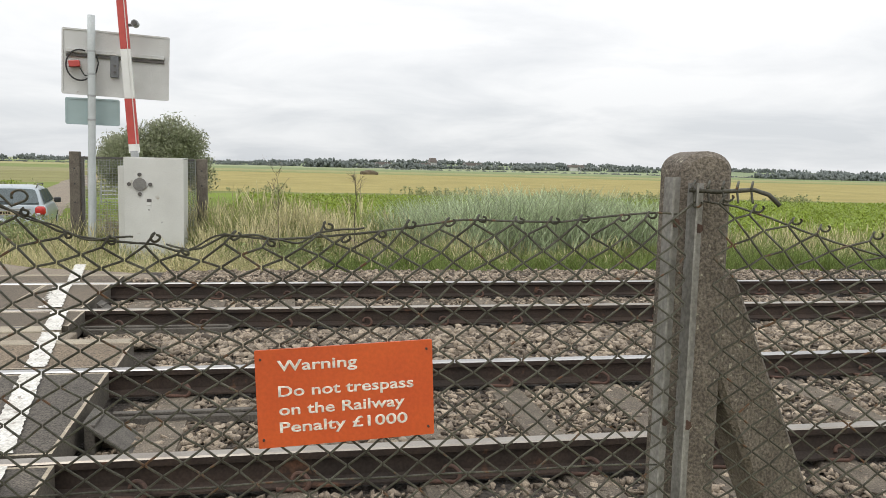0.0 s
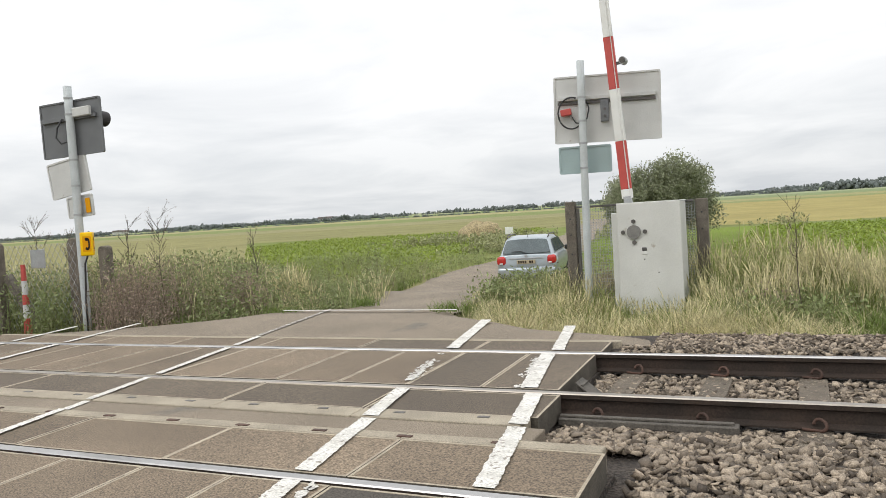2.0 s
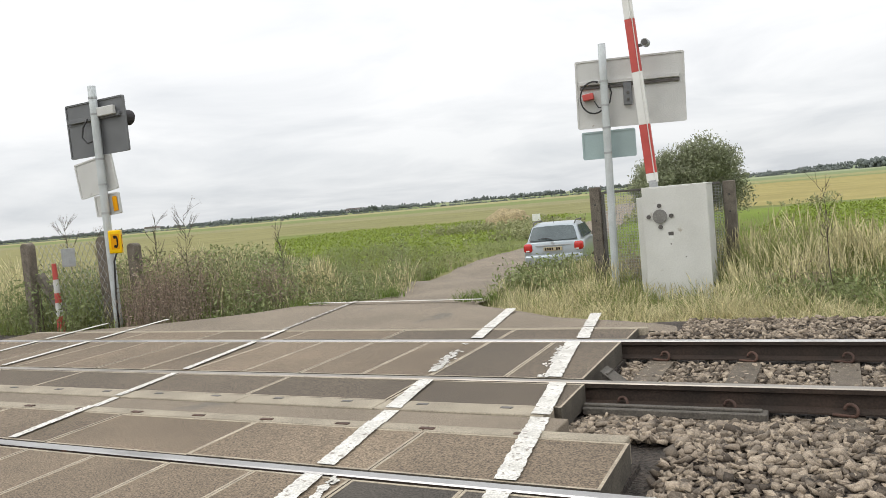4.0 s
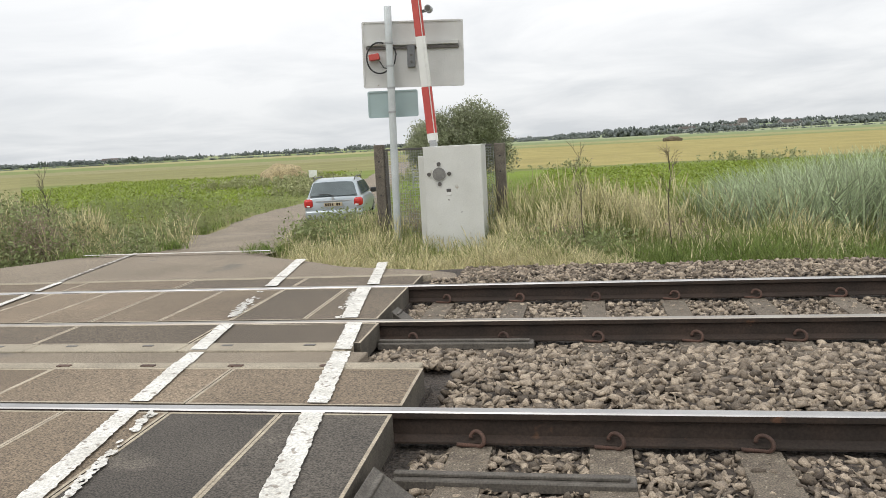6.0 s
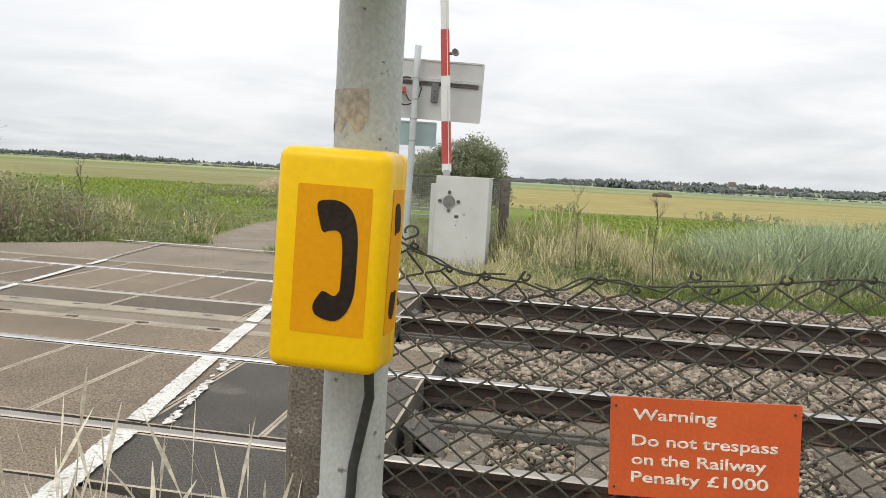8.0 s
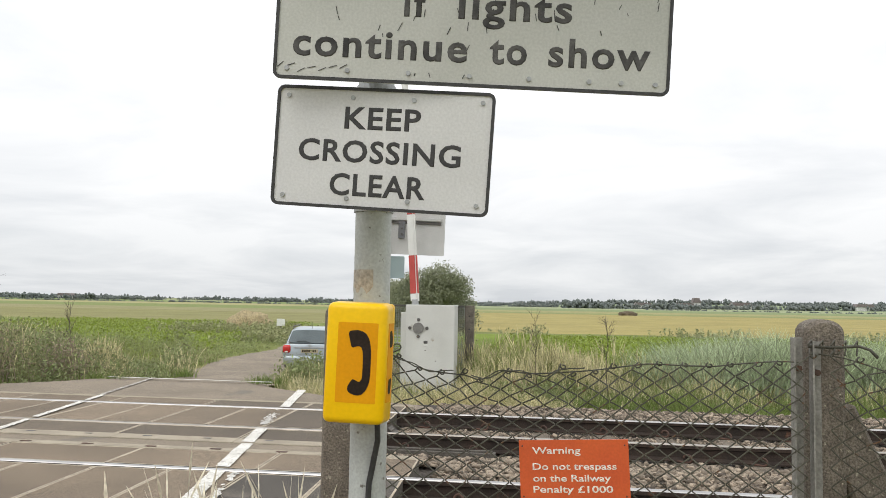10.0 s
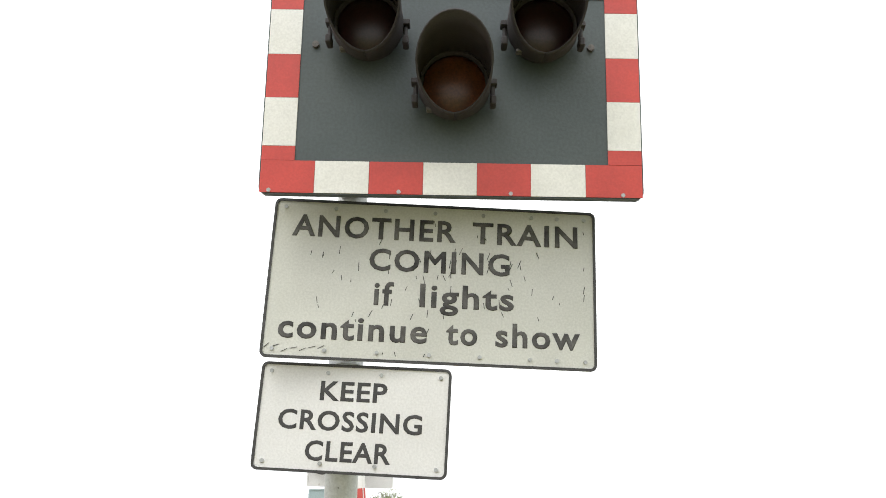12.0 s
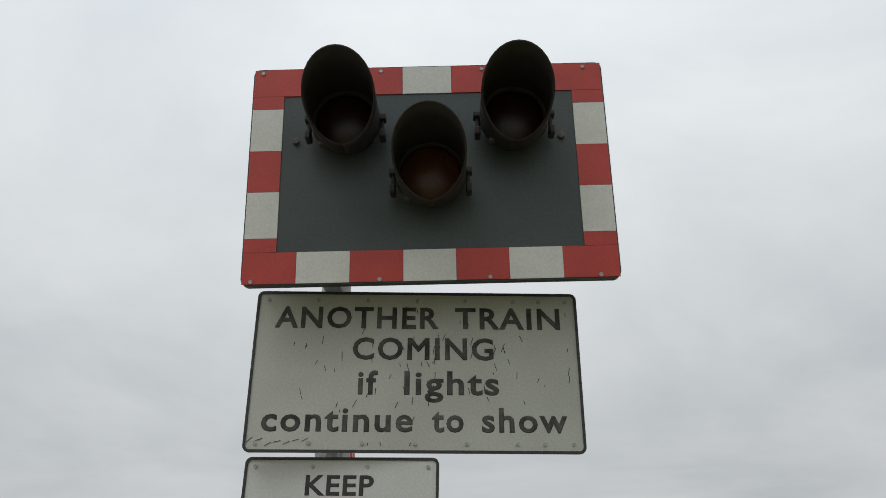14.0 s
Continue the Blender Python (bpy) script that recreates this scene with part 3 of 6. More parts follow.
sv, sf = stack_arrays([stones(66000, -0.62, 7.5, 0.014, 0.042, 1), stones(22000, 7, 16, 0.016, 0.034, 2), stones(9000, 15, 36, 0.024, 0.045, 3)])
tagged(raw("ballast_stones", sv, sf, STONE), "loose grey and pinkish crushed stone ballast between the rails", "ballast", kind="stuff")


def rail(y):
    """A flat-bottomed running rail with a worn bright head."""
    prof = [(-0.07, -0.159), (0.07, -0.159), (0.07, -0.148), (0.012, -0.128), (0.0085, -0.05), (0.035, -0.038), (0.036, -0.008), (0.03, -0.0005),
            (-0.03, -0.0005), (-0.036, -0.008), (-0.035, -0.038), (-0.0085, -0.05), (-0.012, -0.128), (-0.07, -0.148)]
    xs = [-40, -9.5, -0.5, 0.4, 2, 5, 10, 20, 60]
    ob = empty("rail", (0, y, -0.159), "rusty brown steel rail with a worn running edge", "rail", "rails of the two tracks")
    ob.matrix_world = Matrix.Identity(4)
    bright = y in (RAILS[1], RAILS[3])
    for name, idx, mat in (("foot", (13, 0, 1, 2, 3, 12), RAIL_SIDE), ("web", (3, 4, 11, 12), RAIL_SIDE), ("head", (4, 5, 6, 7, 8, 9, 10, 11), None)):
        bm = bmesh.new()
        sec = [prof[k] for k in idx]
        rows = [[bm.verts.new((x, y + a, z)) for a, z in sec] for x in xs]
        for p, q in zip(rows, rows[1:]):
            for k in range(len(sec)):
                f = bm.faces.new((p[k], p[(k + 1) % len(sec)], q[(k + 1) % len(sec)], q[k]))
                if name == "head" and k in (2, 3, 4):
                    f.material_index = 1
        bm.faces.new(rows[0])
        bm.faces.new(rows[-1][::-1])
        part(name, bm, [RAIL_SIDE, RAIL_TOP if bright else RAIL_DULL], ob, "worn bright running head" if name == "head" else "")
    return ob


for y in RAILS:
    rail(y)


def clip_bm(side):
    """A sprung steel rail clip, bent like a letter e."""
    pts = []
    for i in range(15):
        a = radians(-100 + 20 * i)
        pts.append((0.028 * math.cos(a) + 0.02, side * (0.062 + 0.02 * math.sin(i * 0.4)), 0.03 + 0.028 * math.sin(a)))
    pts = [(-0.06, side * 0.075, 0.012), (-0.02, side * 0.068, 0.006)] + pts
    return bm_tube(pts, 0.0085, 6)


def sleeper(x, ya, yb):
    """A concrete sleeper with rail pads and four spring clips."""
    mid = (ya + yb) / 2
    ob = empty("sleeper", (x, mid, -0.165), "grey concrete railway sleeper with rusty spring clips", "sleeper", "sleepers of the two tracks")
    bm = bmesh.new()
    prof = [(-0.125, -0.12), (0.125, -0.12), (0.1, 0.0), (-0.1, 0.0)]
    a = [[bm.verts.new((px, yy, pz - dz)) for px, pz in prof] for yy, dz in ((-1.25, 0.01), (-0.35, 0.0), (0.35, 0.0), (1.25, 0.01))]
    for p, q in zip(a, a[1:]):
        for k in range(4):
            bm.faces.new((p[k], p[(k + 1) % 4], q[(k + 1) % 4], q[k]))
    bm.faces.new(a[0])
    bm.faces.new(a[-1][::-1])
    bmesh.ops.bevel(bm, geom=[e for e in bm.edges if e.calc_face_angle(0) > 0.5], offset=0.008, segments=1, affect="EDGES")
    part("body", bm, SLEEPER, ob)
    for ry in (ya - mid, yb - mid):
        for side in (-1, 1):
            cl = part("clip", clip_bm(side), RUST, ob, "rusty spring clip", smooth=True)
            cl.location = (0, ry, 0.0)
            cl.scale = (1.3, 1.15, 1.25)
    return ob


first_far = sleeper(-0.36, RAILS[2], RAILS[3])
first_near = sleeper(0.42, RAILS[0], RAILS[1])
for k in range(1, 34):
    copy_thing(first_far, Matrix.Translation((-0.36 + 0.7 * k, (RAILS[2] + RAILS[3]) / 2, -0.165)))
    copy_thing(first_near, Matrix.Translation((0.42 + 0.68 * k, (RAILS[0] + RAILS[1]) / 2, -0.165)))


def guide_beam(x0, x1, y, z):
    bm = bm_box(x0, x1, y - 0.055, y + 0.055, z - 0.05, z, 0.006, 1)
    bm = bm_box(x0, x1 - 0.03, y - 0.02, y + 0.02, z, z + 0.018, 0.004, 1, bm=bm)
    ob = part("guide_beam", bm, DARK_STEEL)
    return tagged(ob, "grey steel guide beam lying beside the rail", "guide beam", "guide beams by the crossing")


for x0, x1, y, z in ((-0.58, 0.6, 3.36, -0.13), (0.12, 1.2, 1.02, -0.14), (0.16, 1.25, 0.22, -0.14), (-0.58, 0.35, 3.78, -0.15)):
    guide_beam(x0, x1, y, z)


def deflector(x, y, w, length):
    """A sloped steel plate at the end of the panels, with its bracket."""
    ob = empty("deflector_plate", (x, y, -0.2), "sloping pale steel deflector plate at the panel end", "deflector plate", "deflector plates of the crossing")
    m = pose(0, 0, 0.19, 0, 0, 0) @ pose(0, 0, 0, 0, 38, 0)
    part("plate", bm_box(0, length, -w / 2, w / 2, -0.012, 0, 0.003, 1, m), DARK_STEEL, ob)
    part("bracket", bm_box(0.0, 0.05, -w / 2 + 0.02, w / 2 - 0.02, -0.02, 0.17, 0.004, 1), DARK_STEEL, ob, "dark steel bracket")
    return ob


deflector(-0.6, 3.98, 0.2, 0.36)
deflector(0.09, 0.66, 0.3, 0.34)

# the crossing deck: rows of panels between and beside the rails
deck = bmesh.new()
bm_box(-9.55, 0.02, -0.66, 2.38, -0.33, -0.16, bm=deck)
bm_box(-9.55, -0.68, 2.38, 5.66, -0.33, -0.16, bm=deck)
deck_ob = tagged(part("crossing_deck", deck, BED_SHADED), "level crossing deck of speckled road panels in steel frames", "crossing", kind="structure")
SKEW = -0.04
ROWS = [  # y0, y1, x of the end, panel width, first joint
    (-0.64, -0.055, 0.13, 1.27, 1.25), (0.075, 1.435, 0.045, 0.635, 0.605), (1.565, 2.24, 0.025, 1.29, 1.245),
    (2.866, 3.47, -0.585, 1.29, 1.305), (3.605, 4.945, -0.675, 0.645, 0.62), (5.085, 5.6, -0.69, 1.305, 1.26)]
prng = random.Random(4)
for ri, (y0, y1, xe, wdt, first) in enumerate(ROWS):
    x1, w, k = xe, first, 0
    while x1 > -9.3:
        x0 = max(x1 - w, -9.5)
        bm = bmesh.new()
        mid, g = (y0 + y1) / 2, 0.003
        lo = [(x0 + g + SKEW * (y0 - mid), y0), (x1 - g + SKEW * (y0 - mid), y0), (x1 - g + SKEW * (y1 - mid), y1), (x0 + g + SKEW * (y1 - mid), y1)]
        dz = prng.uniform(-0.004, 0.001)
        ins = 0.018
        cx, cy = (x0 + x1) / 2, mid
        v0 = [bm.verts.new((x, y, -0.165)) for x, y in lo]
        v1 = [bm.verts.new((x, y, -0.003 + dz)) for x, y in lo]
        v2 = [bm.verts.new((x + math.copysign(ins, cx - x), y + math.copysign(ins, cy - y), -0.003 + dz)) for x, y in lo]
        v3 = [bm.verts.new((v.co.x, v.co.y, -0.005 + dz)) for v in v2]
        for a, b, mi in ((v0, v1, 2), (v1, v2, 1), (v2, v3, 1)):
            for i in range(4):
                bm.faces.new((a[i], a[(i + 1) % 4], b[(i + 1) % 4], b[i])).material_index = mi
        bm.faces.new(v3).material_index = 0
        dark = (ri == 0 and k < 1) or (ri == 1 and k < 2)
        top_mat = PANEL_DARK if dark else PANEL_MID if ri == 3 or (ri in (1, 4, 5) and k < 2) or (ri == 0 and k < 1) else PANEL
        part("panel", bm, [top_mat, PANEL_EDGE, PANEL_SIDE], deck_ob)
        x1, w, k = x0, wdt, k + 1


def bar_piece(name, x0, x1, y0, y1, z, mat, parent, th=0.16):
    return part(name, bm_box(x0, x1, y0, y1, z - th, z, 0.006, 1), mat, parent)


x = -0.62
while x > -9.4:
    bar_piece("edge_beam", max(x - 1.235, -9.5), x, 2.66, 2.858, 0.0, BEAM, deck_ob)
    bar_piece("edge_beam", max(x - 0.635, -9.5), x + 0.6, 2.247, 2.372, -0.002, BEAM, deck_ob)
    bar_piece("edge_beam", max(x - 1.235, -9.5), x, 5.604, 5.662, 0.0, BEAM, deck_ob)
    for dx in (0.3, 0.92):
        part("lifting_slot", bm_box(x - dx - 0.04, x - dx + 0.04, 2.775, 2.81, -0.01, 0.0035), DARKMETAL, deck_ob)
        part("lifting_slot", bm_box(x - dx - 0.05 + 0.3, x - dx + 0.05 + 0.3, 2.275, 2.31, -0.01, 0.0035), RUST, deck_ob)
    x -= 1.24
bar_piece("infill", -9.5, -0.46, 2.374, 2.656, -0.012, ASPHALT, deck_ob)


# road markings, a thick coat of paint that follows the skewed road
def marking(x_at0, y0, y1, w, mat, label, slope=0.2, rag=0.006):
    """A painted line across the deck, broken at the rails, with ragged edges."""
    bm = bmesh.new()
    rr = random.Random(int(abs(x_at0) * 100) + int(y0 * 10))
    cuts = [(-9, -0.06), (0.075, 1.44), (1.57, 2.37), (2.375, 2.655), (2.662, 3.465), (3.61, 4.945), (5.085, 5.66), (5.67, 99)]
    for c0, c1 in cuts:
        a, b = max(c0 + 0.008, y0), min(c1 - 0.008, y1)
        if b - a < 0.03:
            continue
        n = max(2, int((b - a) / 0.025))
        z = 0.006 if not (2.37 < a < 2.6) else -0.005
        pr = None
        for i in range(n + 1):
            y = a + (b - a) * i / n
            xc = x_at0 - slope * y
            l = bm.verts.new((xc - w / 2 + rr.uniform(-rag, rag), y, z))
            r = bm.verts.new((xc + w / 2 + rr.uniform(-rag, rag), y, z))
            if pr:
                bm.faces.new((pr[0], pr[1], r, l))
            pr = (l, r)
    return tagged(part("road_marking", bm, mat), label, "road marking", "painted lines on the crossing", kind="structure")


marking(-0.135, -0.64, 3.47, 0.123, PAINT, "thick white line painted along the edge of the crossing", 0.19)
marking(-0.2, 3.62, 4.93, 0.135, PAINT, "chipped white line painted along the edge of the crossing", 0.19)
marking(-0.13, 5.1, 6.5, 0.12, PAINT, "thick white line painted along the edge of the crossing", 0.19)
marking(-1.175, -3.2, 3.47, 0.12, PAINT, "white line painted across the crossing panels", 0.198)
marking(-1.17, 5.1, 6.95, 0.13, PAINT, "white line painted across the crossing panels", 0.197)
marking(-3.83, -4.0, 5.66, 0.08, PAINT, "white centre line painted across the crossing")
marking(-3.86, 5.67, 8.0, 0.07, PAINT_WORN, "worn white centre line on the asphalt")
marking(-6.55, 3.6, 6.6, 0.09, PAINT, "white line painted across the crossing panels")
marking(-7.55, 3.6, 6.3, 0.09, PAINT, "white line painted across the crossing panels")
def paint_flakes(x_at0, y0, y1, w, slope, count, seed, label):
    """What is left of a worn line: many small ragged flakes of paint."""
    bm, rr = bmesh.new(), random.Random(seed)
    for i in range(count):
        t = rr.random()
        y = y0 + (y1 - y0) * t
        if noise.noise((y * 3.1, seed * 1.7, 0.4)) + rr.uniform(-0.35, 0.35) < -0.1:
            continue
        x, r = x_at0 - slope * y + rr.gauss(0, w * 0.3), rr.uniform(0.006, 0.024)
        n, a0 = rr.randint(5, 7), rr.uniform(0, 6.28)
        ring = [bm.verts.new((x + r * rr.uniform(0.5, 1.2) * math.cos(a0 + 6.283 * k / n), y + 1.7 * r * rr.uniform(0.5, 1.2) * math.sin(a0 + 6.283 * k / n), 0.003 + 0.0002 * (i % 12))) for k in range(n)]
        bm.faces.new(ring)
    return tagged(part("worn_marking", bm, PAINT), label, "road marking", "painted lines on the crossing", kind="structure")


paint_flakes(-0.285, 3.62, 4.75, 0.055, 0.19, 170, 5, "flaking white remains of an edge line")
paint_flakes(-1.2, 3.72, 4.93, 0.09, 0.2, 260, 8, "flaking white remains of a painted line")
paint_flakes(-1.02, 0.1, 1.42, 0.035, 0.205, 210, 9, "flaking white remains of a painted line")
bm = bmesh.new()
pr = None
rr = random.Random(3)
for i in range(25):
    x = -6.1 + 2.85 * i / 24
    y = 7.68 - 0.04 * (i / 24 - 0.5)
    q = (bm.verts.new((x, y - 0.035 + rr.uniform(-0.012, 0.012), 0.03)), bm.verts.new((x, y + 0.035 + rr.uniform(-0.012, 0.012), 0.03)))
    if pr:
        bm.faces.new((pr[0], q[0], q[1], pr[1]))
    pr = q
tagged(part("road_marking", bm, PAINT), "thin white stop line across the far end of the crossing", "road marking", "painted lines on the crossing", kind="structure")


# ---- the nearby signal post ----
POST = (0.537, -2.1)
YAW = 8.0


def plate_bm(w, h, r, th):
    return bm_prism(rounded(w, h, r), th)


def round_post(name, x, y, z0, z1, r, mat, parent, lean=0.0):
    n = 9
    pts = [(x + lean * (z1 - z0) * i / n, y, z0 + (z1 - z0) * i / n) for i in range(n + 1)]
    return part(name, bm_tube(pts, r, 24), mat, parent, smooth=False)


def shade_auto(ob):
    for p in ob.data.polygons:
        p.use_smooth = len(p.vertices) == 4
    return ob


post = empty("sign_post", (POST[0], POST[1], -0.3), "pale grey tubular steel post carrying crossing signs", "post")
shade_auto(round_post("pole", 0, 0, 0, 3.75, 0.058, POLE, post))
part("cap", bm_tube([(0, 0, 3.75), (0, 0, 3.765)], 0.061, 20), POLE, post)
bm = bmesh.new()
pr = None
for i in range(13):
    a = radians(168 + 118 * i / 12)
    c, sn, z0 = 0.0592 * math.cos(a), 0.0592 * math.sin(a), 1.69 + 0.012 * math.sin(i * 1.7)
    q = (bm.verts.new((c, sn, z0)), bm.verts.new((c, sn, 1.755)))
    if pr:
        bm.faces.new((pr[0], q[0], q[1], pr[1]))
    pr = q
part("sticker_patch", bm, mk("old_sticker", (0.4, 0.35, 0.28), (0.34, 0.31, 0.26), 0.7, 18, 90), post, "torn brown sticker")
for z in (1.94, 2.2, 2.32, 2.72, 2.85, 3.35):
    part("pole_clamp", bm_tube([(0, 0, z), (0, 0, z + 0.03)], 0.064, 20), GALV, post, "steel pole clamp")
for z in (1.0,):
    part("cable_tie", bm_tube([(0, 0, z), (0, 0, z + 0.012)], 0.0625, 20), POLE_FAR, post, "pale cable tie")


def text_sign(name, corner, w, h, yaw, roll, face, border, lines, label, ink, rivets_x, lean=0.0, bold=0.016, spacing=1.0, corner_r=0.022, rivet=(0.007, GALV)):
    """A plate with a black border, raised letters and rivets; corner is its lower left front."""
    ob = new(name)
    ob.matrix_world = Matrix.Translation(corner) @ pose(0, 0, 0, 0, 0, yaw) @ pose(0, 0, 0, lean, 0, 0) @ pose(0, 0, 0, 0, roll, 0)
    ob.empty_display_size = 0.1
    tagged(ob, label, "sign")
    part("panel", plate_bm(w, h, corner_r, 0.006), face, ob)
    bw = 0.009
    bm = bmesh.new()
    o, i = rounded(w, h, 0.022), rounded(w - 2 * bw, h - 2 * bw, 0.014, x0=bw, z0=bw)
    rows = [[bm.verts.new((x, yy, z)) for x, z in out] for out, yy in ((o, 0.0), (o, -0.004), (i, -0.004), (i, 0.0))]
    for p, q in zip(rows, rows[1:]):
        for k in range(len(p)):
            bm.faces.new((p[k], p[(k + 1) % len(p)], q[(k + 1) % len(p)], q[k]))
    if border:
        part("border", bm, border, ob, "raised black edging")
    else:
        bm.free()
    for text, x0, x1, zc, cap in lines:
        lettering(text, ink, ob, x0 * w, x1 * w, (1 - zc) * h, cap, -0.0005, bold, spacing)
    for rx in rivets_x:
        for rz in (min(0.03, 0.09 * h), h - min(0.03, 0.09 * h)):
            part("rivet", bm_tube([(rx * w, -0.005, rz), (rx * w, 0.0, rz)], rivet[0], 8), rivet[1], ob)
    for rz in (0.3 * h, 0.72 * h):
        part("rail_channel", bm_box(0.04, w - 0.04, 0.006, 0.03, rz - 0.018, rz + 0.018, 0.003, 1), GALV, ob, "steel mounting channel")
    return ob


kcc = text_sign("crossing_sign", (0.288, -2.367, 1.635), 0.6385, 0.351, -0.3, 3.5, WHITE_SIGN, BLACK,
                [("KEEP", 0.322, 0.672, 0.245, 0.064), ("CROSSING", 0.116, 0.862, 0.52, 0.064), ("CLEAR", 0.272, 0.712, 0.795, 0.064)],
                "white rectangular sign with black lettering and black edging", BLACK, (0.055, 0.355, 0.635, 0.945), lean=3.3, bold=0.022, spacing=1.08)
atc = text_sign("train_sign", (0.3145, -2.4545, 1.985), 1.116, 0.5565, 5.4, 2.35, WHITE_OLD, BLACK,
                [("ANOTHER", 0.06, 0.567, 0.165, 0.078), ("TRAIN", 0.618, 0.945, 0.165, 0.078), ("COMING", 0.304, 0.735, 0.365, 0.078), ("if", 0.325, 0.384, 0.578, 0.082), ("lights", 0.464, 0.75, 0.578, 0.082),
                 ("continue", 0.047, 0.492, 0.8, 0.082), ("to", 0.548, 0.642, 0.8, 0.082), ("show", 0.696, 0.95, 0.8, 0.082)],
                "large scratched white sign with faded black lettering", BLACK_WORN, (0.035, 0.19, 0.345, 0.5, 0.65, 0.8, 0.88, 0.965), lean=3.0, bold=0.024, spacing=1.14)
rs = random.Random(11)
bm = bmesh.new()
for i in range(70):
    u, v = min(max(rs.gauss(0.52, 0.2), 0.03), 0.97), min(max(rs.gauss(0.5, 0.2), 0.05), 0.92)
    ln, a = rs.uniform(0.004, 0.016), rs.uniform(-0.5, 0.5)
    m = pose(u * 1.108, -0.0012, v * 0.56, 0, math.degrees(a), 0)
    bm_box(-0.0012, 0.0012, -0.0004, 0.0, -ln, ln, m=m, bm=bm)
for i in range(7):
    m = pose(0.02 + 0.03 * i, -0.0012, 0.03 + rs.uniform(-0.006, 0.012), 0, 60 + rs.uniform(-15, 20), 0)
    bm_box(-0.0012, 0.0012, -0.0004, 0.0, -0.012, 0.012, m=m, bm=bm)
part("scratch_film", bm, BLACK_WORN, atc, "dark scratches in the film")["kind"] = "stuff"
for ob, zs, yf in ((kcc, (1.72, 1.86), -2.343), (atc, (2.12, 2.38), -2.413)):
    for z in zs:
        part("bracket", bm_box(POST[0] - 0.03, POST[0] + 0.03, yf, POST[1] - 0.05, z - 0.02, z + 0.02, 0.003, 1, ob.matrix_world.inverted()), GALV, ob, "steel fixing bracket")


def signal_head(corner, w, h, yaw, roll, front=True, face=BOARD, lean=0.0):
    """A wig-wag signal: a dark board with a red and white border and three hooded lamps."""
    ob = new("crossing_signal")
    ob.matrix_world = Matrix.Translation(corner) @ pose(0, 0, 0, 0, 0, yaw) @ pose(0, 0, 0, lean, 0, 0) @ pose(0, 0, 0, 0, roll, 0)
    ob.empty_display_size = 0.1
    bw = 0.115
    part("backboard", bm_prism(rounded(w, h, 0.025), 0.03), face if front else SIGN_BACK_DARK, ob)
    # border film: corners, then the runs between
    cutx = [0.0, 0.145, 0.287, 0.428, 0.568, 0.708, 0.85, 1.0]
    cutz = [0.0, 0.2, 0.407, 0.597, 0.798, 1.0]

    def film(x0, x1, z0, z1, mat):
        bm = bm_box(x0 + 0.0006, x1 - 0.0006, -0.0035, 0.0, z0 + 0.0006, z1 - 0.0006)
        part("border_panel", bm, mat, ob)

    for i in range(7):
        mat = RED if i % 2 == 0 else WHITE
        for z0, z1 in ((0.004, bw), (h - bw, h - 0.004)):
            film(cutx[i] * w + (0.004 if i == 0 else 0), cutx[i + 1] * w - (0.004 if i == 6 else 0), z0, z1, mat)
    for i in range(5):
        mat = RED if i % 2 == 0 else WHITE
        z0, z1 = max(cutz[i] * h, bw), min(cutz[i + 1] * h, h - bw)
        for x0, x1 in ((0.004, bw), (w - bw, w - 0.004)):
            film(x0, x1, z0, z1, mat)
    for rx in (0.012, 0.35, 0.64, 0.93):
        part("rivet", bm_tube([(rx * w + 0.02, -0.007, 0.012), (rx * w + 0.02, 0.0, 0.012)], 0.007, 8), GALV, ob)
        part("rivet", bm_tube([(rx * w + 0.02, -0.007, h - 0.02), (rx * w + 0.02, 0.0, h - 0.02)], 0.007, 8), GALV, ob)
    for rx in (0.13, 0.87):
        part("rivet", bm_tube([(rx * w, -0.012, 0.64 * h), (rx * w, 0.0, 0.64 * h)], 0.012, 10), DARKMETAL, ob)
    for u, v, lens in ((0.274, 0.697, LENS_RED), (0.505, 0.444, LENS_AMBER), (0.736, 0.698, LENS_RED)):
        lamp_unit(ob, u * w, v * h, 0.12, lens)
    part("rail_channel", bm_box(0.05, w - 0.05, 0.03, 0.075, h * 0.7 - 0.03, h * 0.7 + 0.03, 0.004, 1), GALV, ob, "steel mounting channel")
    part("rail_channel", bm_box(0.05, w - 0.05, 0.03, 0.075, h * 0.2 - 0.03, h * 0.2 + 0.03, 0.004, 1), GALV, ob, "steel mounting channel")
    return ob


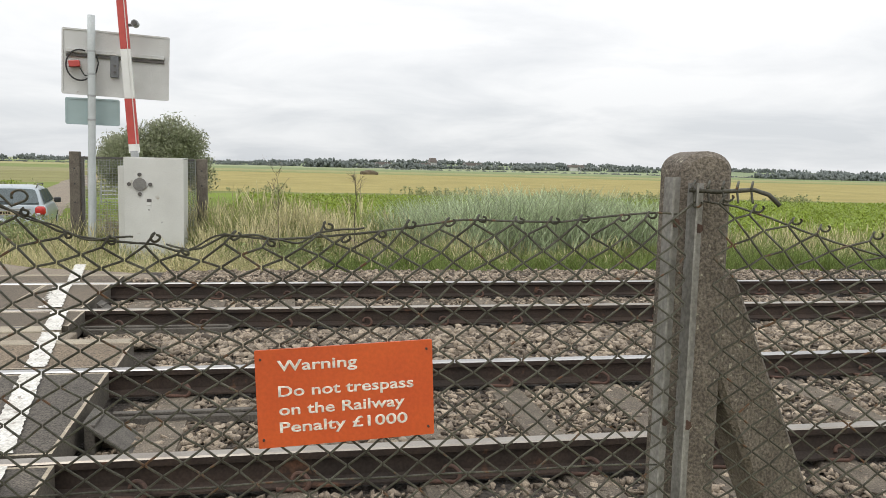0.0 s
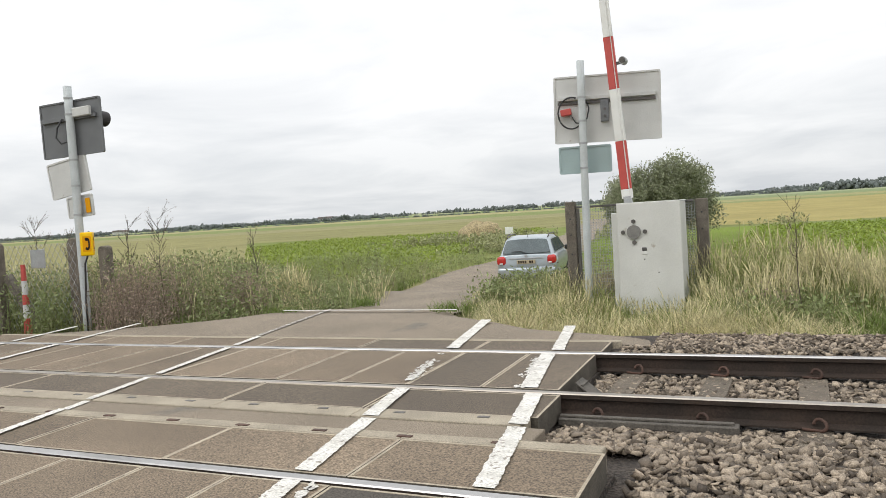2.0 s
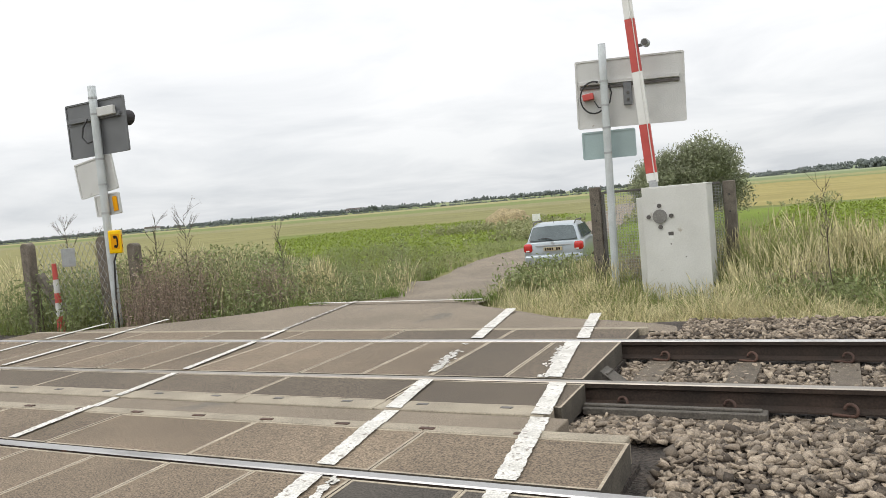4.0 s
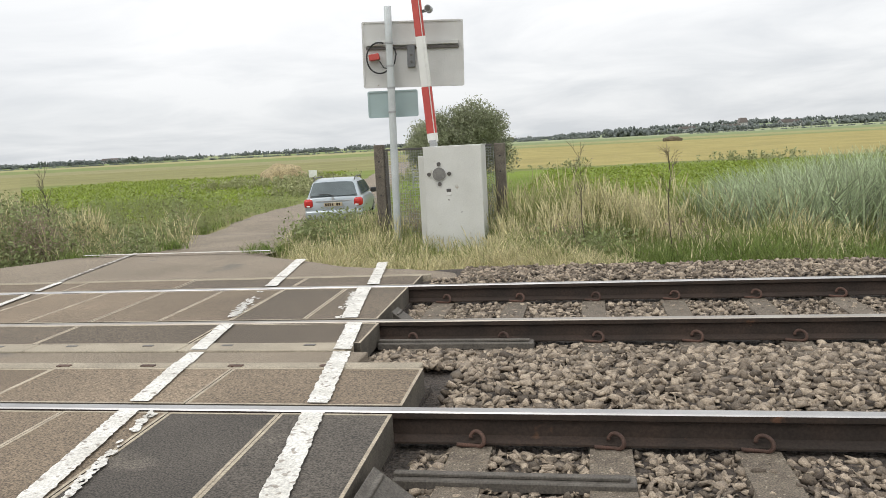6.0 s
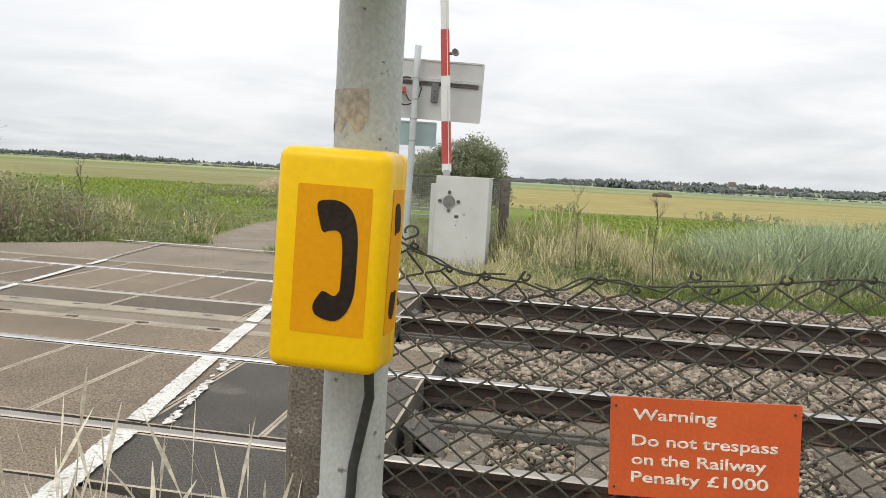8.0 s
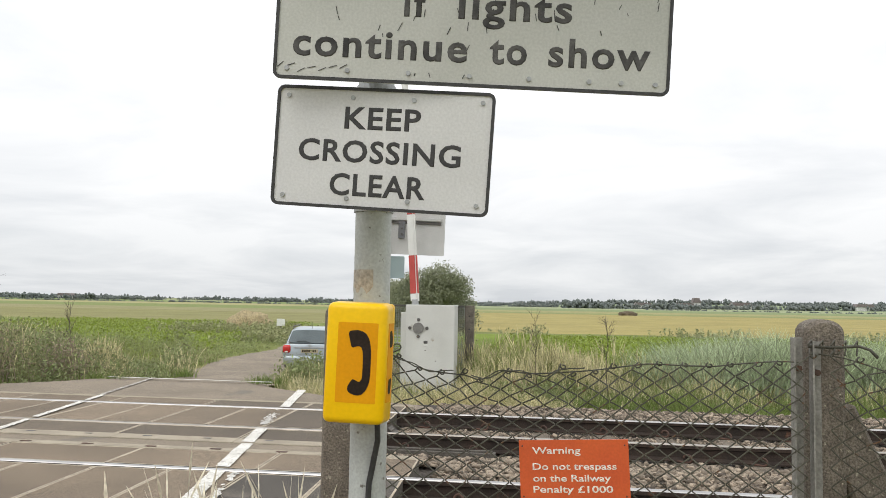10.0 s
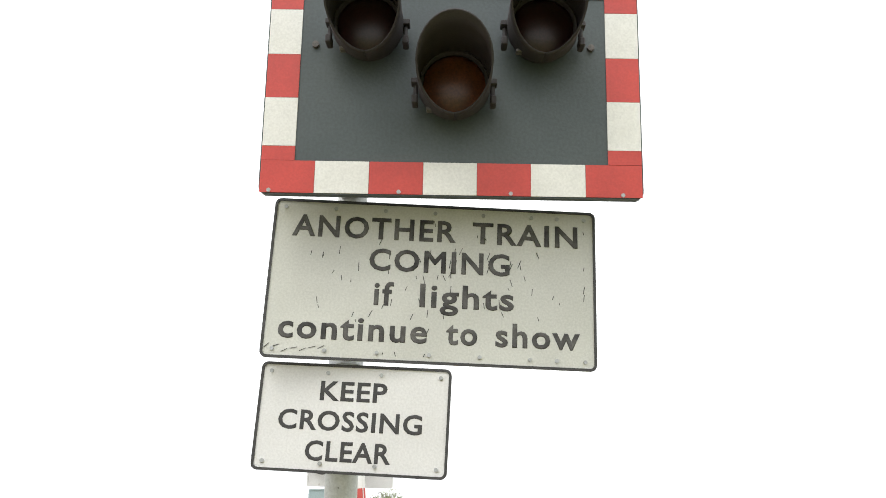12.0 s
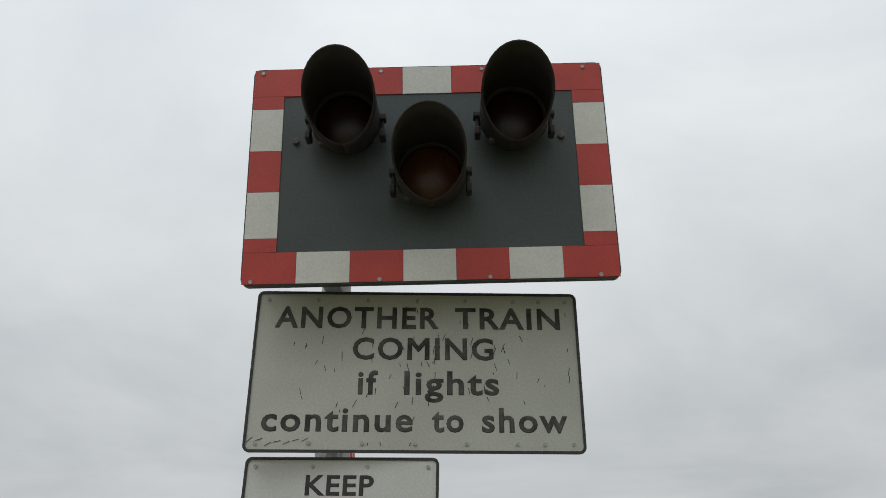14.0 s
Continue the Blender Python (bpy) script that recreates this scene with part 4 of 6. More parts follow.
def lamp_unit(parent, x, z, r, lens):
    """A lamp: short housing, domed lens and a long cowl, cut away below."""
    bm = bmesh.new()
    n = 32
    rows = []
    for y, rad in ((0.0, r * 0.86), (-0.05, r * 0.95), (-0.075, r * 0.97), (-0.075, r * 0.88), (-0.055, r * 0.86)):
        rows.append([bm.verts.new((x + rad * math.cos(2 * math.pi * k / n), y, z + rad * math.sin(2 * math.pi * k / n))) for k in range(n)])
    for p, q in zip(rows, rows[1:]):
        for k in range(n):
            bm.faces.new((p[k], p[(k + 1) % n], q[(k + 1) % n], q[k]))
    house = shade_auto(part("lamp_housing", bm, HOOD, parent, "black lamp housing"))
    # cowl: long on top, shorter towards the bottom
    bm = bmesh.new()
    outer, inner = [], []
    m = 36
    for ro, lst in ((r, outer), (r - 0.006, inner)):
        for k in range(m + 1):
            a = radians(-90 + 360 * k / m)
            top = (math.sin(a) + 1.0) / 2.0
            ln = 0.075 + 0.232 * max(0.0, min(1.0, top)) ** 0.8
            row = []
            for t in (0.0, 0.35, 0.7, 1.0):
                y = -0.05 - ln * t
                drop = 0.0 if t == 0 else 0.02 * t
                row.append(bm.verts.new((x + ro * math.cos(a), y, z + ro * math.sin(a) - drop * 0.4)))
            lst.append(row)
    for lst in (outer, inner):
        for p, q in zip(lst, lst[1:]):
            for k in range(3):
                bm.faces.new((p[k], p[k + 1], q[k + 1], q[k]))
    for p, q, pi, qi in zip(outer, outer[1:], inner, inner[1:]):
        bm.faces.new((p[3], q[3], qi[3], pi[3]))
    for e in (0, m):
        for k in range(3):
            bm.faces.new((outer[e][k], outer[e][k + 1], inner[e][k + 1], inner[e][k]))
    shade_auto(part("cowl", bm, HOOD, house, "long black hood"))
    bm = bmesh.new()
    prev, ce = None, bm.verts.new((x, -0.07, z))
    for rad, y in ((0.4, -0.067), (0.75, -0.058), (0.88, -0.048)):
        ring = [bm.verts.new((x + r * rad * math.cos(2 * math.pi * k / n), y, z + r * rad * math.sin(2 * math.pi * k / n))) for k in range(n)]
        for k in range(n):
            if prev is None:
                bm.faces.new((ce, ring[k], ring[(k + 1) % n]))
            else:
                bm.faces.new((prev[k], prev[(k + 1) % n], ring[(k + 1) % n], ring[k]))
        prev = ring
    part("lens", bm, lens, house, "unlit coloured lens", smooth=True)
    for sx in (-1, 1):
        bm = bm_box(x + sx * (r + 0.008) - 0.01, x + sx * (r + 0.008) + 0.01, -0.085, -0.03, z - 0.075, z - 0.045, 0.004, 1)
        bm_tube([(x + sx * (r + 0.006), -0.058, z - 0.05), (x + sx * (r + 0.006), -0.058, z + 0.005)], 0.008, 8, bm)
        bm_box(x + sx * (r + 0.008) - 0.013, x + sx * (r + 0.008) + 0.013, -0.08, -0.04, z - 0.005, z + 0.015, 0.003, 1, bm=bm)
        part("hinge", bm, HOOD, house)
    part("screw", bm_box(x - r * 0.75, x - r * 0.75 + 0.022, -0.08, -0.05, z - r * 0.82, z - r * 0.72, 0.003, 1), DARKMETAL, house)


sig = signal_head((0.324, -2.637, 2.489), 1.265, 0.825, 3.3, 1.25, lean=8.3)
tagged(sig, "wig-wag level crossing signal, dark board edged red and white", "signal")
for z, yf in ((2.7, -2.59), (3.08, -2.64)):
    part("bracket", bm_box(POST[0] - 0.035, POST[0] + 0.035, yf, POST[1] - 0.05, z - 0.025, z + 0.025, 0.003, 1, sig.matrix_world.inverted()), GALV, sig, "steel fixing bracket")


# ---- the emergency telephone ----
def smooth_outline(pts, n=4):
    """A closed outline rounded between its points."""
    out = []
    for i in range(len(pts)):
        p0, p1, p2, p3 = (np.array(pts[(i + k) % len(pts)]) for k in (-1, 0, 1, 2))
        for j in range(n):
            t = j / n
            q = 0.5 * (2 * p1 + (p2 - p0) * t + (2 * p0 - 5 * p1 + 4 * p2 - p3) * t * t + (3 * p1 - p0 - 3 * p2 + p3) * t ** 3)
            out.append((float(q[0]), float(q[1])))
    return out


def handset(cx, cz, h, y, parent, mat, m=None):
    """A flat telephone handset symbol."""
    m = Matrix.Translation((0, y, 0)) if m is None else m
    out = [(-0.185, 0.46), (-0.1, 0.5), (0.01, 0.495), (0.1, 0.44), (0.155, 0.33), (0.18, 0.15), (0.18, -0.2), (0.16, -0.33), (0.11, -0.44), (0.035, -0.5), (-0.06, -0.5), (-0.15, -0.46),
           (-0.17, -0.38), (-0.11, -0.275), (-0.075, -0.265), (0.0, -0.295), (0.037, -0.27), (0.056, -0.2), (0.052, 0.13), (0.012, 0.245), (-0.075, 0.245), (-0.112, 0.23), (-0.143, 0.27)]
    bm = bm_prism([(cx + px * h, cz + pz * h) for px, pz in smooth_outline(out)], 0.0012, m)
    return part("handset_symbol", bm, mat, parent, "dark brown handset symbol")


def rounded_box_bm(w, d, h, r, taper):
    b = bmesh.new()
    bmesh.ops.create_cube(b, size=1.0)
    for v in b.verts:
        front = v.co.y < 0
        k = taper if front else 1.0
        v.co = Vector((v.co.x * w * k, v.co.y * d, v.co.z * h * (1 - (1 - k) * 0.5)))
    bmesh.ops.bevel(b, geom=[e for e in b.edges if min(q.co.y for q in e.verts) < 0], offset=r, segments=4, profile=0.5, affect="EDGES")
    return b


def phone_box(loc, yaw, tilt, s=1.0):
    ob = new("crossing_telephone")
    ob.matrix_world = Matrix.Translation(loc) @ pose(0, 0, 0, 0, tilt, yaw)
    tagged(ob, "bright yellow emergency telephone box with handset stickers", "telephone")
    w, d, h = 0.19, 0.118, 0.364
    b = rounded_box_bm(w, d * 0.7, h, 0.02, 0.96)
    b.transform(Matrix.Translation((0, -d * 0.15, 0)))
    part("door", b, YELLOW, ob, "glossy yellow hinged cover", smooth=True)
    b = rounded_box_bm(w * 0.985, d * 0.29, h * 0.985, 0.012, 1.0)
    b.transform(Matrix.Translation((0, d * 0.352, 0)))
    part("back_box", b, YELLOW, ob, "yellow back half behind a seam", smooth=True)
    part("seam", bm_prism(rounded(w - 0.01, h - 0.02, 0.02, 5, -w / 2 + 0.005, -h / 2 + 0.01), 0.005, Matrix.Translation((0, 0.0212, 0))), INK, ob, "dark seam")
    part("sticker", bm_prism(rounded(0.122, 0.237, 0.003, 2, -0.053, -0.116), 0.0012, Matrix.Translation((0, -d / 2 - 0.0008, 0))), STICKER, ob, "amber handset sticker")
    handset(0.016, 0.003, 0.19, -d / 2 - 0.002, ob, INK)
    part("sticker", bm_prism(rounded(0.046, 0.237, 0.003, 2, -0.0235, -0.116), 0.0012, pose(w / 2 + 0.0004, 0, 0, 0, 0, 87.2)), STICKER, ob, "amber handset sticker")
    part("sticker", bm_prism(rounded(0.022, 0.237, 0.002, 2, 0.0255, -0.116), 0.0012, pose(w / 2 - 0.0002, 0, 0, 0, 0, 90)), STICKER, ob, "amber handset sticker")
    ear = [(-0.185, 0.46), (-0.1, 0.5), (0.01, 0.495), (0.1, 0.44), (0.15, 0.33), (0.14, 0.27), (0.05, 0.25), (-0.075, 0.245), (-0.112, 0.23), (-0.143, 0.27)]
    mouth = [(0.16, -0.33), (0.11, -0.44), (0.035, -0.5), (-0.06, -0.5), (-0.15, -0.46), (-0.17, -0.38), (-0.11, -0.275), (-0.075, -0.265), (0.06, -0.27), (0.15, -0.26)]
    for out in (ear, mouth):
        bm = bm_prism([(0.018 + px * 0.19, 0.003 + pz * 0.19) for px, pz in smooth_outline(out)], 0.0012, pose(w / 2 + 0.0016, 0, 0, 0, 0, 87.2) @ Matrix.Diagonal((0.5, 1, 1, 1)))
        part("handset_symbol", bm, INK, ob, "dark brown handset symbol")
    return ob


phone = phone_box((0.527, -2.214, 1.171), 0.0, 1.5)
pts = [(POST[0] + 0.05, POST[1] - 0.11, 1.01), (POST[0] + 0.045, POST[1] - 0.07, 0.93), (POST[0] + 0.02, POST[1] - 0.066, 0.8), (POST[0] + 0.005, POST[1] - 0.068, 0.4), (POST[0] + 0.0, POST[1] - 0.068, -0.3)]
tagged(part("cable", bm_tube(pts, 0.009, 8), CABLE, smooth=True), "black cable strapped down the front of the post", "cable")


# ---- the chain-link fence ----
def conc_post(name, x, y, z0, z1, w, d, label):
    """A concrete fence post with a rounded top."""
    out = [(-w / 2, z0), (w / 2, z0)]
    for i in range(13):
        a = math.pi * i / 12
        out.append((w / 2 * math.cos(a), z1 - w * 0.36 + w * 0.36 * math.sin(a)))
    bm = bm_prism(out, d, Matrix.Translation((x, y - d / 2, 0)), bevel=0.012)
    bmesh.ops.triangulate(bm, faces=[f for f in bm.faces if len(f.verts) > 4])
    return tagged(part(name, bm, POST_CONC), label, "fence post", "posts of the trackside fence")


conc_post("fence_post", 0.37, -1.785, -0.35, 1.35, 0.125, 0.11, "rough concrete fence post with a rounded top")
conc_post("fence_post", 1.998, -1.775, -0.35, 1.322, 0.125, 0.12, "lichen-speckled concrete fence post with a rounded top")
conc_post("fence_post", 3.7, -2.15, -0.35, 1.3, 0.15, 0.13, "rough concrete fence post with a rounded top")
d = Vector((0.6, 0.06, -1.3))
m = Matrix.Translation((2.07, -1.75, 0.93)) @ d.to_track_quat("Z", "Y").to_matrix().to_4x4()
bm = bm_box(-0.06, 0.06, -0.07, 0.07, -0.1, 1.42, 0.012, 1, m)
tagged(part("fence_strut", bm, POST_CONC), "slanting concrete strut bracing the fence post", "fence strut")


def angle_bar(x, z0, z1, parent=None):
    bm = bm_box(x, x + 0.036, -1.852, -1.847, z0, z1)
    bm_box(x, x + 0.005, -1.888, -1.852, z0, z1, bm=bm)
    ob = part("stretcher_bar", bm, DULL_GALV)
    for z in (z1 - 0.1, z1 - 0.55, z1 - 0.95):
        part("bolt", bm_tube([(x + 0.02, -1.87, z), (x + 0.02, -1.845, z)], 0.011, 6), RUST, ob, "rusty bolt")
    return tagged(ob, "grey steel angle bar bolted to the fence post", "stretcher bar", "angle bars of the trackside fence")


angle_bar(0.442, -0.1, 1.29)
angle_bar(1.885, -0.1, 1.262)
angle_bar(1.942, -0.1, 1.25)


def fence_mesh(name, x0, x1, top, path, seed, loops=True):
    """Chain-link mesh: zigzag wires hooked into one another, knuckled at the top."""
    W, R = 0.0365, 0.0025
    vs, fs, base = [], [], 0
    n = int((x1 - x0) / W)
    sides = 5
    for i in range(n):
        pts, z, k = [], -0.12, 0
        while True:
            xr = x0 + (i + (k + i) % 2) * W
            slack = 1.0 + 1.3 * min(1.0, max(0.0, (z - 0.85) / 0.3))
            wx = xr + 0.008 * slack * noise.noise((xr * 3.1, z * 2.7, seed)) + 0.008 * slack * noise.noise((xr * 12, z * 9, seed))
            wz = z + 0.007 * (slack - 1) * noise.noise((xr * 17, z * 13, seed + 2)) + 0.012 * noise.noise((xr * 2.3, z * 3.3, seed + 7))
            tp = top(xr)
            wz = wz if wz < 0.8 else 0.8 + (wz - 0.8) * (tp - 0.8) / 0.415
            if wz > tp:
                break
            wy = path(wx) + (0.0028 if k % 2 else -0.0028) + 0.008 * noise.noise((xr * 1.7, z * 1.9, seed + 3))
            pts.append((wx, wy, wz))
            z += 0.0285
            k += 1
        if loops and i % 2 == 0 and len(pts) > 3:
            a = pts[-1]
            up = 0.006 + 0.012 * random.Random(i + seed * 31).random()
            r_, lean_ = 0.0065 + 0.25 * (up - 0.006), random.Random(i * 7 + seed).uniform(-0.5, 0.7)
            for k_ in range(10):
                q_ = radians(-160 + 37 * k_)
                pts.append((a[0] + 0.018 + r_ * math.sin(q_) + lean_ * r_ * (1 - math.cos(q_)), a[1] - 0.002 * k_ + 0.006, a[2] + up - r_ * math.cos(q_) * (1.0 if k_ < 8 else 0.6)))
        # soften the corners where the wires hook
        q = [pts[0]]
        for a, b, c in zip(pts, pts[1:], pts[2:]):
            q.append(tuple(0.06 * u + 0.94 * v for u, v in zip(a, b)))
            q.append(tuple(0.06 * u + 0.94 * v for u, v in zip(c, b)))
        q.append(pts[-1])
        P = np.array(q)
        D = np.gradient(P, axis=0)
        D /= np.linalg.norm(D, axis=1)[:, None]
        A = np.cross(D, np.array([0.0, 1.0, 0.05]))
        A /= np.linalg.norm(A, axis=1)[:, None]
        C = np.cross(D, A)
        ang = 2 * np.pi * np.arange(sides) / sides
        v = P[:, None] + R * (A[:, None] * np.cos(ang)[None, :, None] + C[:, None] * np.sin(ang)[None, :, None])
        m_ = len(P)
        idx = base + np.arange(m_ - 1)[:, None] * sides
        k0 = np.arange(sides)[None]
        k1 = (k0 + 1) % sides
        fs.append(np.stack([idx + k0, idx + k1, idx + sides + k1, idx + sides + k0], -1).reshape(-1, 4))
        vs.append(v.reshape(-1, 3))
        base += m_ * sides
    return np.concatenate(vs), np.concatenate(fs)


def top_main(x):
    """The sagging top of the mesh between the two near posts."""
    return float(np.interp(x, [0.5, 0.6, 0.66, 0.7, 0.76, 0.8, 0.88, 0.95, 1.03, 1.1, 1.22, 1.43, 1.64, 1.86],
                           [1.205, 1.172, 1.138, 1.133, 1.122, 1.128, 1.105, 1.142, 1.13, 1.132, 1.146, 1.175, 1.172, 1.198]))


def top_side(x):
    return 1.235 - 0.26 * min(1.0, max(0.0, (x - 2.0) / 0.9)) ** 0.9


fence = empty("chain_link_fence", (1.2, -1.89, -0.2), "sagging rusty green chain-link fence between concrete posts", "fence")
fence.matrix_world = Matrix.Identity(4)
v, f = fence_mesh("wire_mesh", 0.5, 1.93, top_main, lambda x: -1.888, 2)
raw("wire_mesh", v, f, WIRE, fence, smooth=True)
v, f = fence_mesh("wire_mesh", 1.99, 3.65, top_side, lambda x: -1.895 - 0.16 * (x - 1.99), 5)
raw("wire_mesh", v, f, WIRE, fence, smooth=True)
lw = []
for z_of, y_of, xs in ((lambda x: top_main(x) - 0.012, lambda x: -1.884, np.linspace(0.47, 1.9, 34)), (lambda x: 0.62, lambda x: -1.884, np.linspace(0.47, 1.9, 20)), (lambda x: 0.05, lambda x: -1.884, np.linspace(0.47, 1.9, 20)),
                       (lambda x: top_side(x) - 0.02, lambda x: -1.89 - 0.16 * (x - 1.99), np.linspace(1.96, 3.65, 24))):
    pts = [(x, y_of(x), z_of(x) + 0.008 * noise.noise((x * 5, 3.3, 1.0))) for x in xs]
    part("line_wire", bm_tube(pts, 0.0024, 6), WIRE, fence, "strained line wire", smooth=True)
bm = bm_tube([(1.93, -1.88, 1.235), (2.0, -1.872, 1.232), (2.09, -1.87, 1.238), (2.115, -1.89, 1.228), (2.13, -1.91, 1.205)], 0.005, 8)
for i in range(5):
    a = 1.93 + 0.035 * i
    bm_tube([(a, -1.9, 1.21), (a + 0.015, -1.868, 1.235), (a + 0.01, -1.88, 1.255), (a - 0.006, -1.9, 1.24)], 0.0028, 6, bm)
part("tie_wire", bm, WIRE, fence, "twisted tie wire end", smooth=True)
for ph, x0, x1 in ((0.0, 0.5, 0.78), (2.4, 0.84, 1.22)):
    pts = [(x, -1.889 + 0.006 * math.cos(x * 60 + ph), top_main(x) - 0.006 + 0.007 * math.sin(x * 60 + ph) * (0.5 + noise.noise((x * 14, ph, 4.0))) + 0.014 * noise.noise((x * 11, ph, 2.0))) for x in np.linspace(x0, x1, 50)]
    part("tie_wire", bm_tube(pts, 0.0021, 6), WIRE, fence, "tangled tie wire along the sagging top", smooth=True)
bm = bm_tube([(0.47 + 0.1 * t, -1.9 + 0.012 * math.sin(9 * t), 1.236 - 0.048 * t + 0.006 * math.sin(11 * t)) for t in np.linspace(0, 1, 14)] + [(0.583 + 0.014 * math.sin(a), -1.893, 1.2 - 0.011 * math.cos(a)) for a in np.linspace(0.2, 5.2, 12)], 0.0024, 8)
part("tie_wire", bm, WIRE, fence, "twisted tie wire end", smooth=True)

tres = text_sign("warning_sign", (1.013, -1.906, 0.703), 0.356, 0.2, 0.0, -2.7, ORANGE, None,
                 [("Warning", 0.12, 0.565, 0.165, 0.0225), ("Do not trespass", 0.12, 0.885, 0.425, 0.0225), ("on the Railway", 0.12, 0.83, 0.615, 0.0225), ("Penalty £1000", 0.12, 0.845, 0.795, 0.0225)],
                 "small orange-red warning plate with white lettering on the fence", LETTER_W, (0.03, 0.965), bold=0.017, corner_r=0.003, rivet=(0.0025, RUST))


# ---- the barrier machine across the tracks ----
CZ = -0.3
cab = empty("barrier_cabinet", (-0.98, 9.7, CZ), "pale grey steel barrier machine cabinet on the far verge", "cabinet")
cab.matrix_world = Matrix.Identity(4)
part("body", bm_box(-1.42, -0.545, 9.415, 9.98, CZ, 1.285, 0.012, 2), CABINET, cab)
part("door", bm_box(-1.425, -0.54, 9.398, 9.413, CZ + 0.06, 1.29, 0.006, 2), CABINET, cab, "flat painted steel door")
part("lid", bm_box(-1.43, -0.535, 9.4, 9.99, 1.287, 1.302, 0.006, 2), CABINET, cab, "thin overhanging lid")
part("side_flange", bm_box(-1.53, -1.43, 9.5, 9.95, CZ, 1.165, 0.01, 2), CABINET, cab, "narrow pale side casing")
hub = part("cover_plate", bm_tube([(-1.19, 9.398, 0.885), (-1.19, 9.37, 0.885)], 0.098, 28), mk("grey_cast_metal", (0.2, 0.195, 0.18), (0.15, 0.145, 0.135), 0.6, 14, 90, 0.2), cab, "round dark cover plate")
for a in range(4):
    cx, cz = -1.19 + 0.155 * math.cos(a * math.pi / 2), 0.885 + 0.15 * math.sin(a * math.pi / 2)
    part("bolt", bm_tube([(cx, 9.398, cz), (cx, 9.378, cz)], 0.03, 14), DARKMETAL, cab, "dark bolt boss")
part("lock", bm_box(-1.09, -1.02, 9.388, 9.398, 0.61, 0.66, 0.004, 1), DARKMETAL, cab, "dark slotted lock plate")
part("lock_label", bm_box(-1.09, -1.02, 9.39, 9.398, 0.56, 0.607, 0.002, 1), WHITE, cab, "small white label")
part("keyhole", bm_tube([(-1.06, 9.398, 0.49), (-1.06, 9.392, 0.49)], 0.011, 10), DARKMETAL, cab)
part("keyhole", bm_tube([(-0.87, 9.398, 0.3), (-0.87, 9.392, 0.3)], 0.009, 10), DARKMETAL, cab)

arm = new("crossing_barrier")
arm.matrix_world = Matrix.Translation((-1.29, 9.62, 1.27)) @ pose(0, 0, 0, 0, -3.9, 0)
tagged(arm, "raised red and white striped level crossing barrier", "barrier")
part("arm_bracket", bm_box(-0.055, 0.055, -0.05, 0.05, 0.0, 0.13, 0.006, 1), GALV, arm, "bolted steel root bracket")
z, k = 0.1, 0
bands = [0.135, 0.7, 0.755, 0.755, 0.755, 0.755, 0.755]
for k, ln in enumerate(bands):
    hw = 0.078 - 0.0045 * z
    mat = WHITE if k % 2 == 0 else RED_FADED
    part("arm_band", bm_box(-hw, hw * 0.42, -0.035, 0.035, z, z + ln - 0.001, 0.004, 1), mat, arm)
    part("arm_edge", bm_box(hw * 0.42, hw * 0.66, -0.028, 0.028, z, z + ln - 0.001, 0.003, 1), WHITE, arm)
    part("arm_edge", bm_box(hw * 0.66, hw, -0.035, 0.02, z, z + ln - 0.001, 0.003, 1), mat if k % 2 else WHITE, arm)
    z += ln
lampb = part("arm_lamp", bm_tube([(0.17, -0.06, 2.07), (0.17, 0.07, 2.07)], 0.055, 18), GALV, arm, "small round barrier lamp")
part("lamp_glass", bm_tube([(0.17, -0.075, 2.07), (0.17, -0.058, 2.07)], 0.042, 16), DARKMETAL, lampb, "dark lamp glass")
part("lamp_arm", bm_box(0.05, 0.14, -0.02, 0.02, 2.03, 2.07, 0.003, 1), DARKMETAL, arm)

far_post = empty("sign_post", (-1.985, 9.76, -0.4), "weathered pale grey post behind the barrier machine", "post")
shade_auto(round_post("pole", 0, 0, 0, 3.86, 0.056, POLE_FAR, far_post, lean=0.016))
for zz in (2.25, 2.62, 2.95, 3.3):
    part("pole_clamp", bm_tube([(0.016 * zz, 0, zz), (0.016 * zz, 0, zz + 0.03)], 0.062, 20), GALV, far_post, "steel pole clamp")


def board_back(loc, w, h, yaw, roll, face, label, hooded):
    """The back of a signal board, with its channel, junction box and cable loop."""
    ob = new("crossing_signal")
    ob.matrix_world = Matrix.Translation(loc) @ pose(0, 0, 0, 0, 0, yaw) @ pose(0, 0, 0, 0, roll, 0)
    tagged(ob, label, "signal", "signals seen from behind")
    part("backboard", bm_prism(rounded(w, h, 0.03), 0.025), face, ob)
    bm = bmesh.new()
    o, i = rounded(w, h, 0.03), rounded(w - 0.05, h - 0.05, 0.02, x0=0.025, z0=0.025)
    rows = [[bm.verts.new((x, yy, zz)) for x, zz in out] for out, yy in ((o, 0.0), (o, -0.012), (i, -0.012), (i, 0.0))]
    for p, q in zip(rows, rows[1:]):
        for k in range(len(p)):
            bm.faces.new((p[k], p[(k + 1) % len(p)], q[(k + 1) % len(p)], q[k]))
    part("rim", bm, face, ob, "folded metal rim")
    return ob


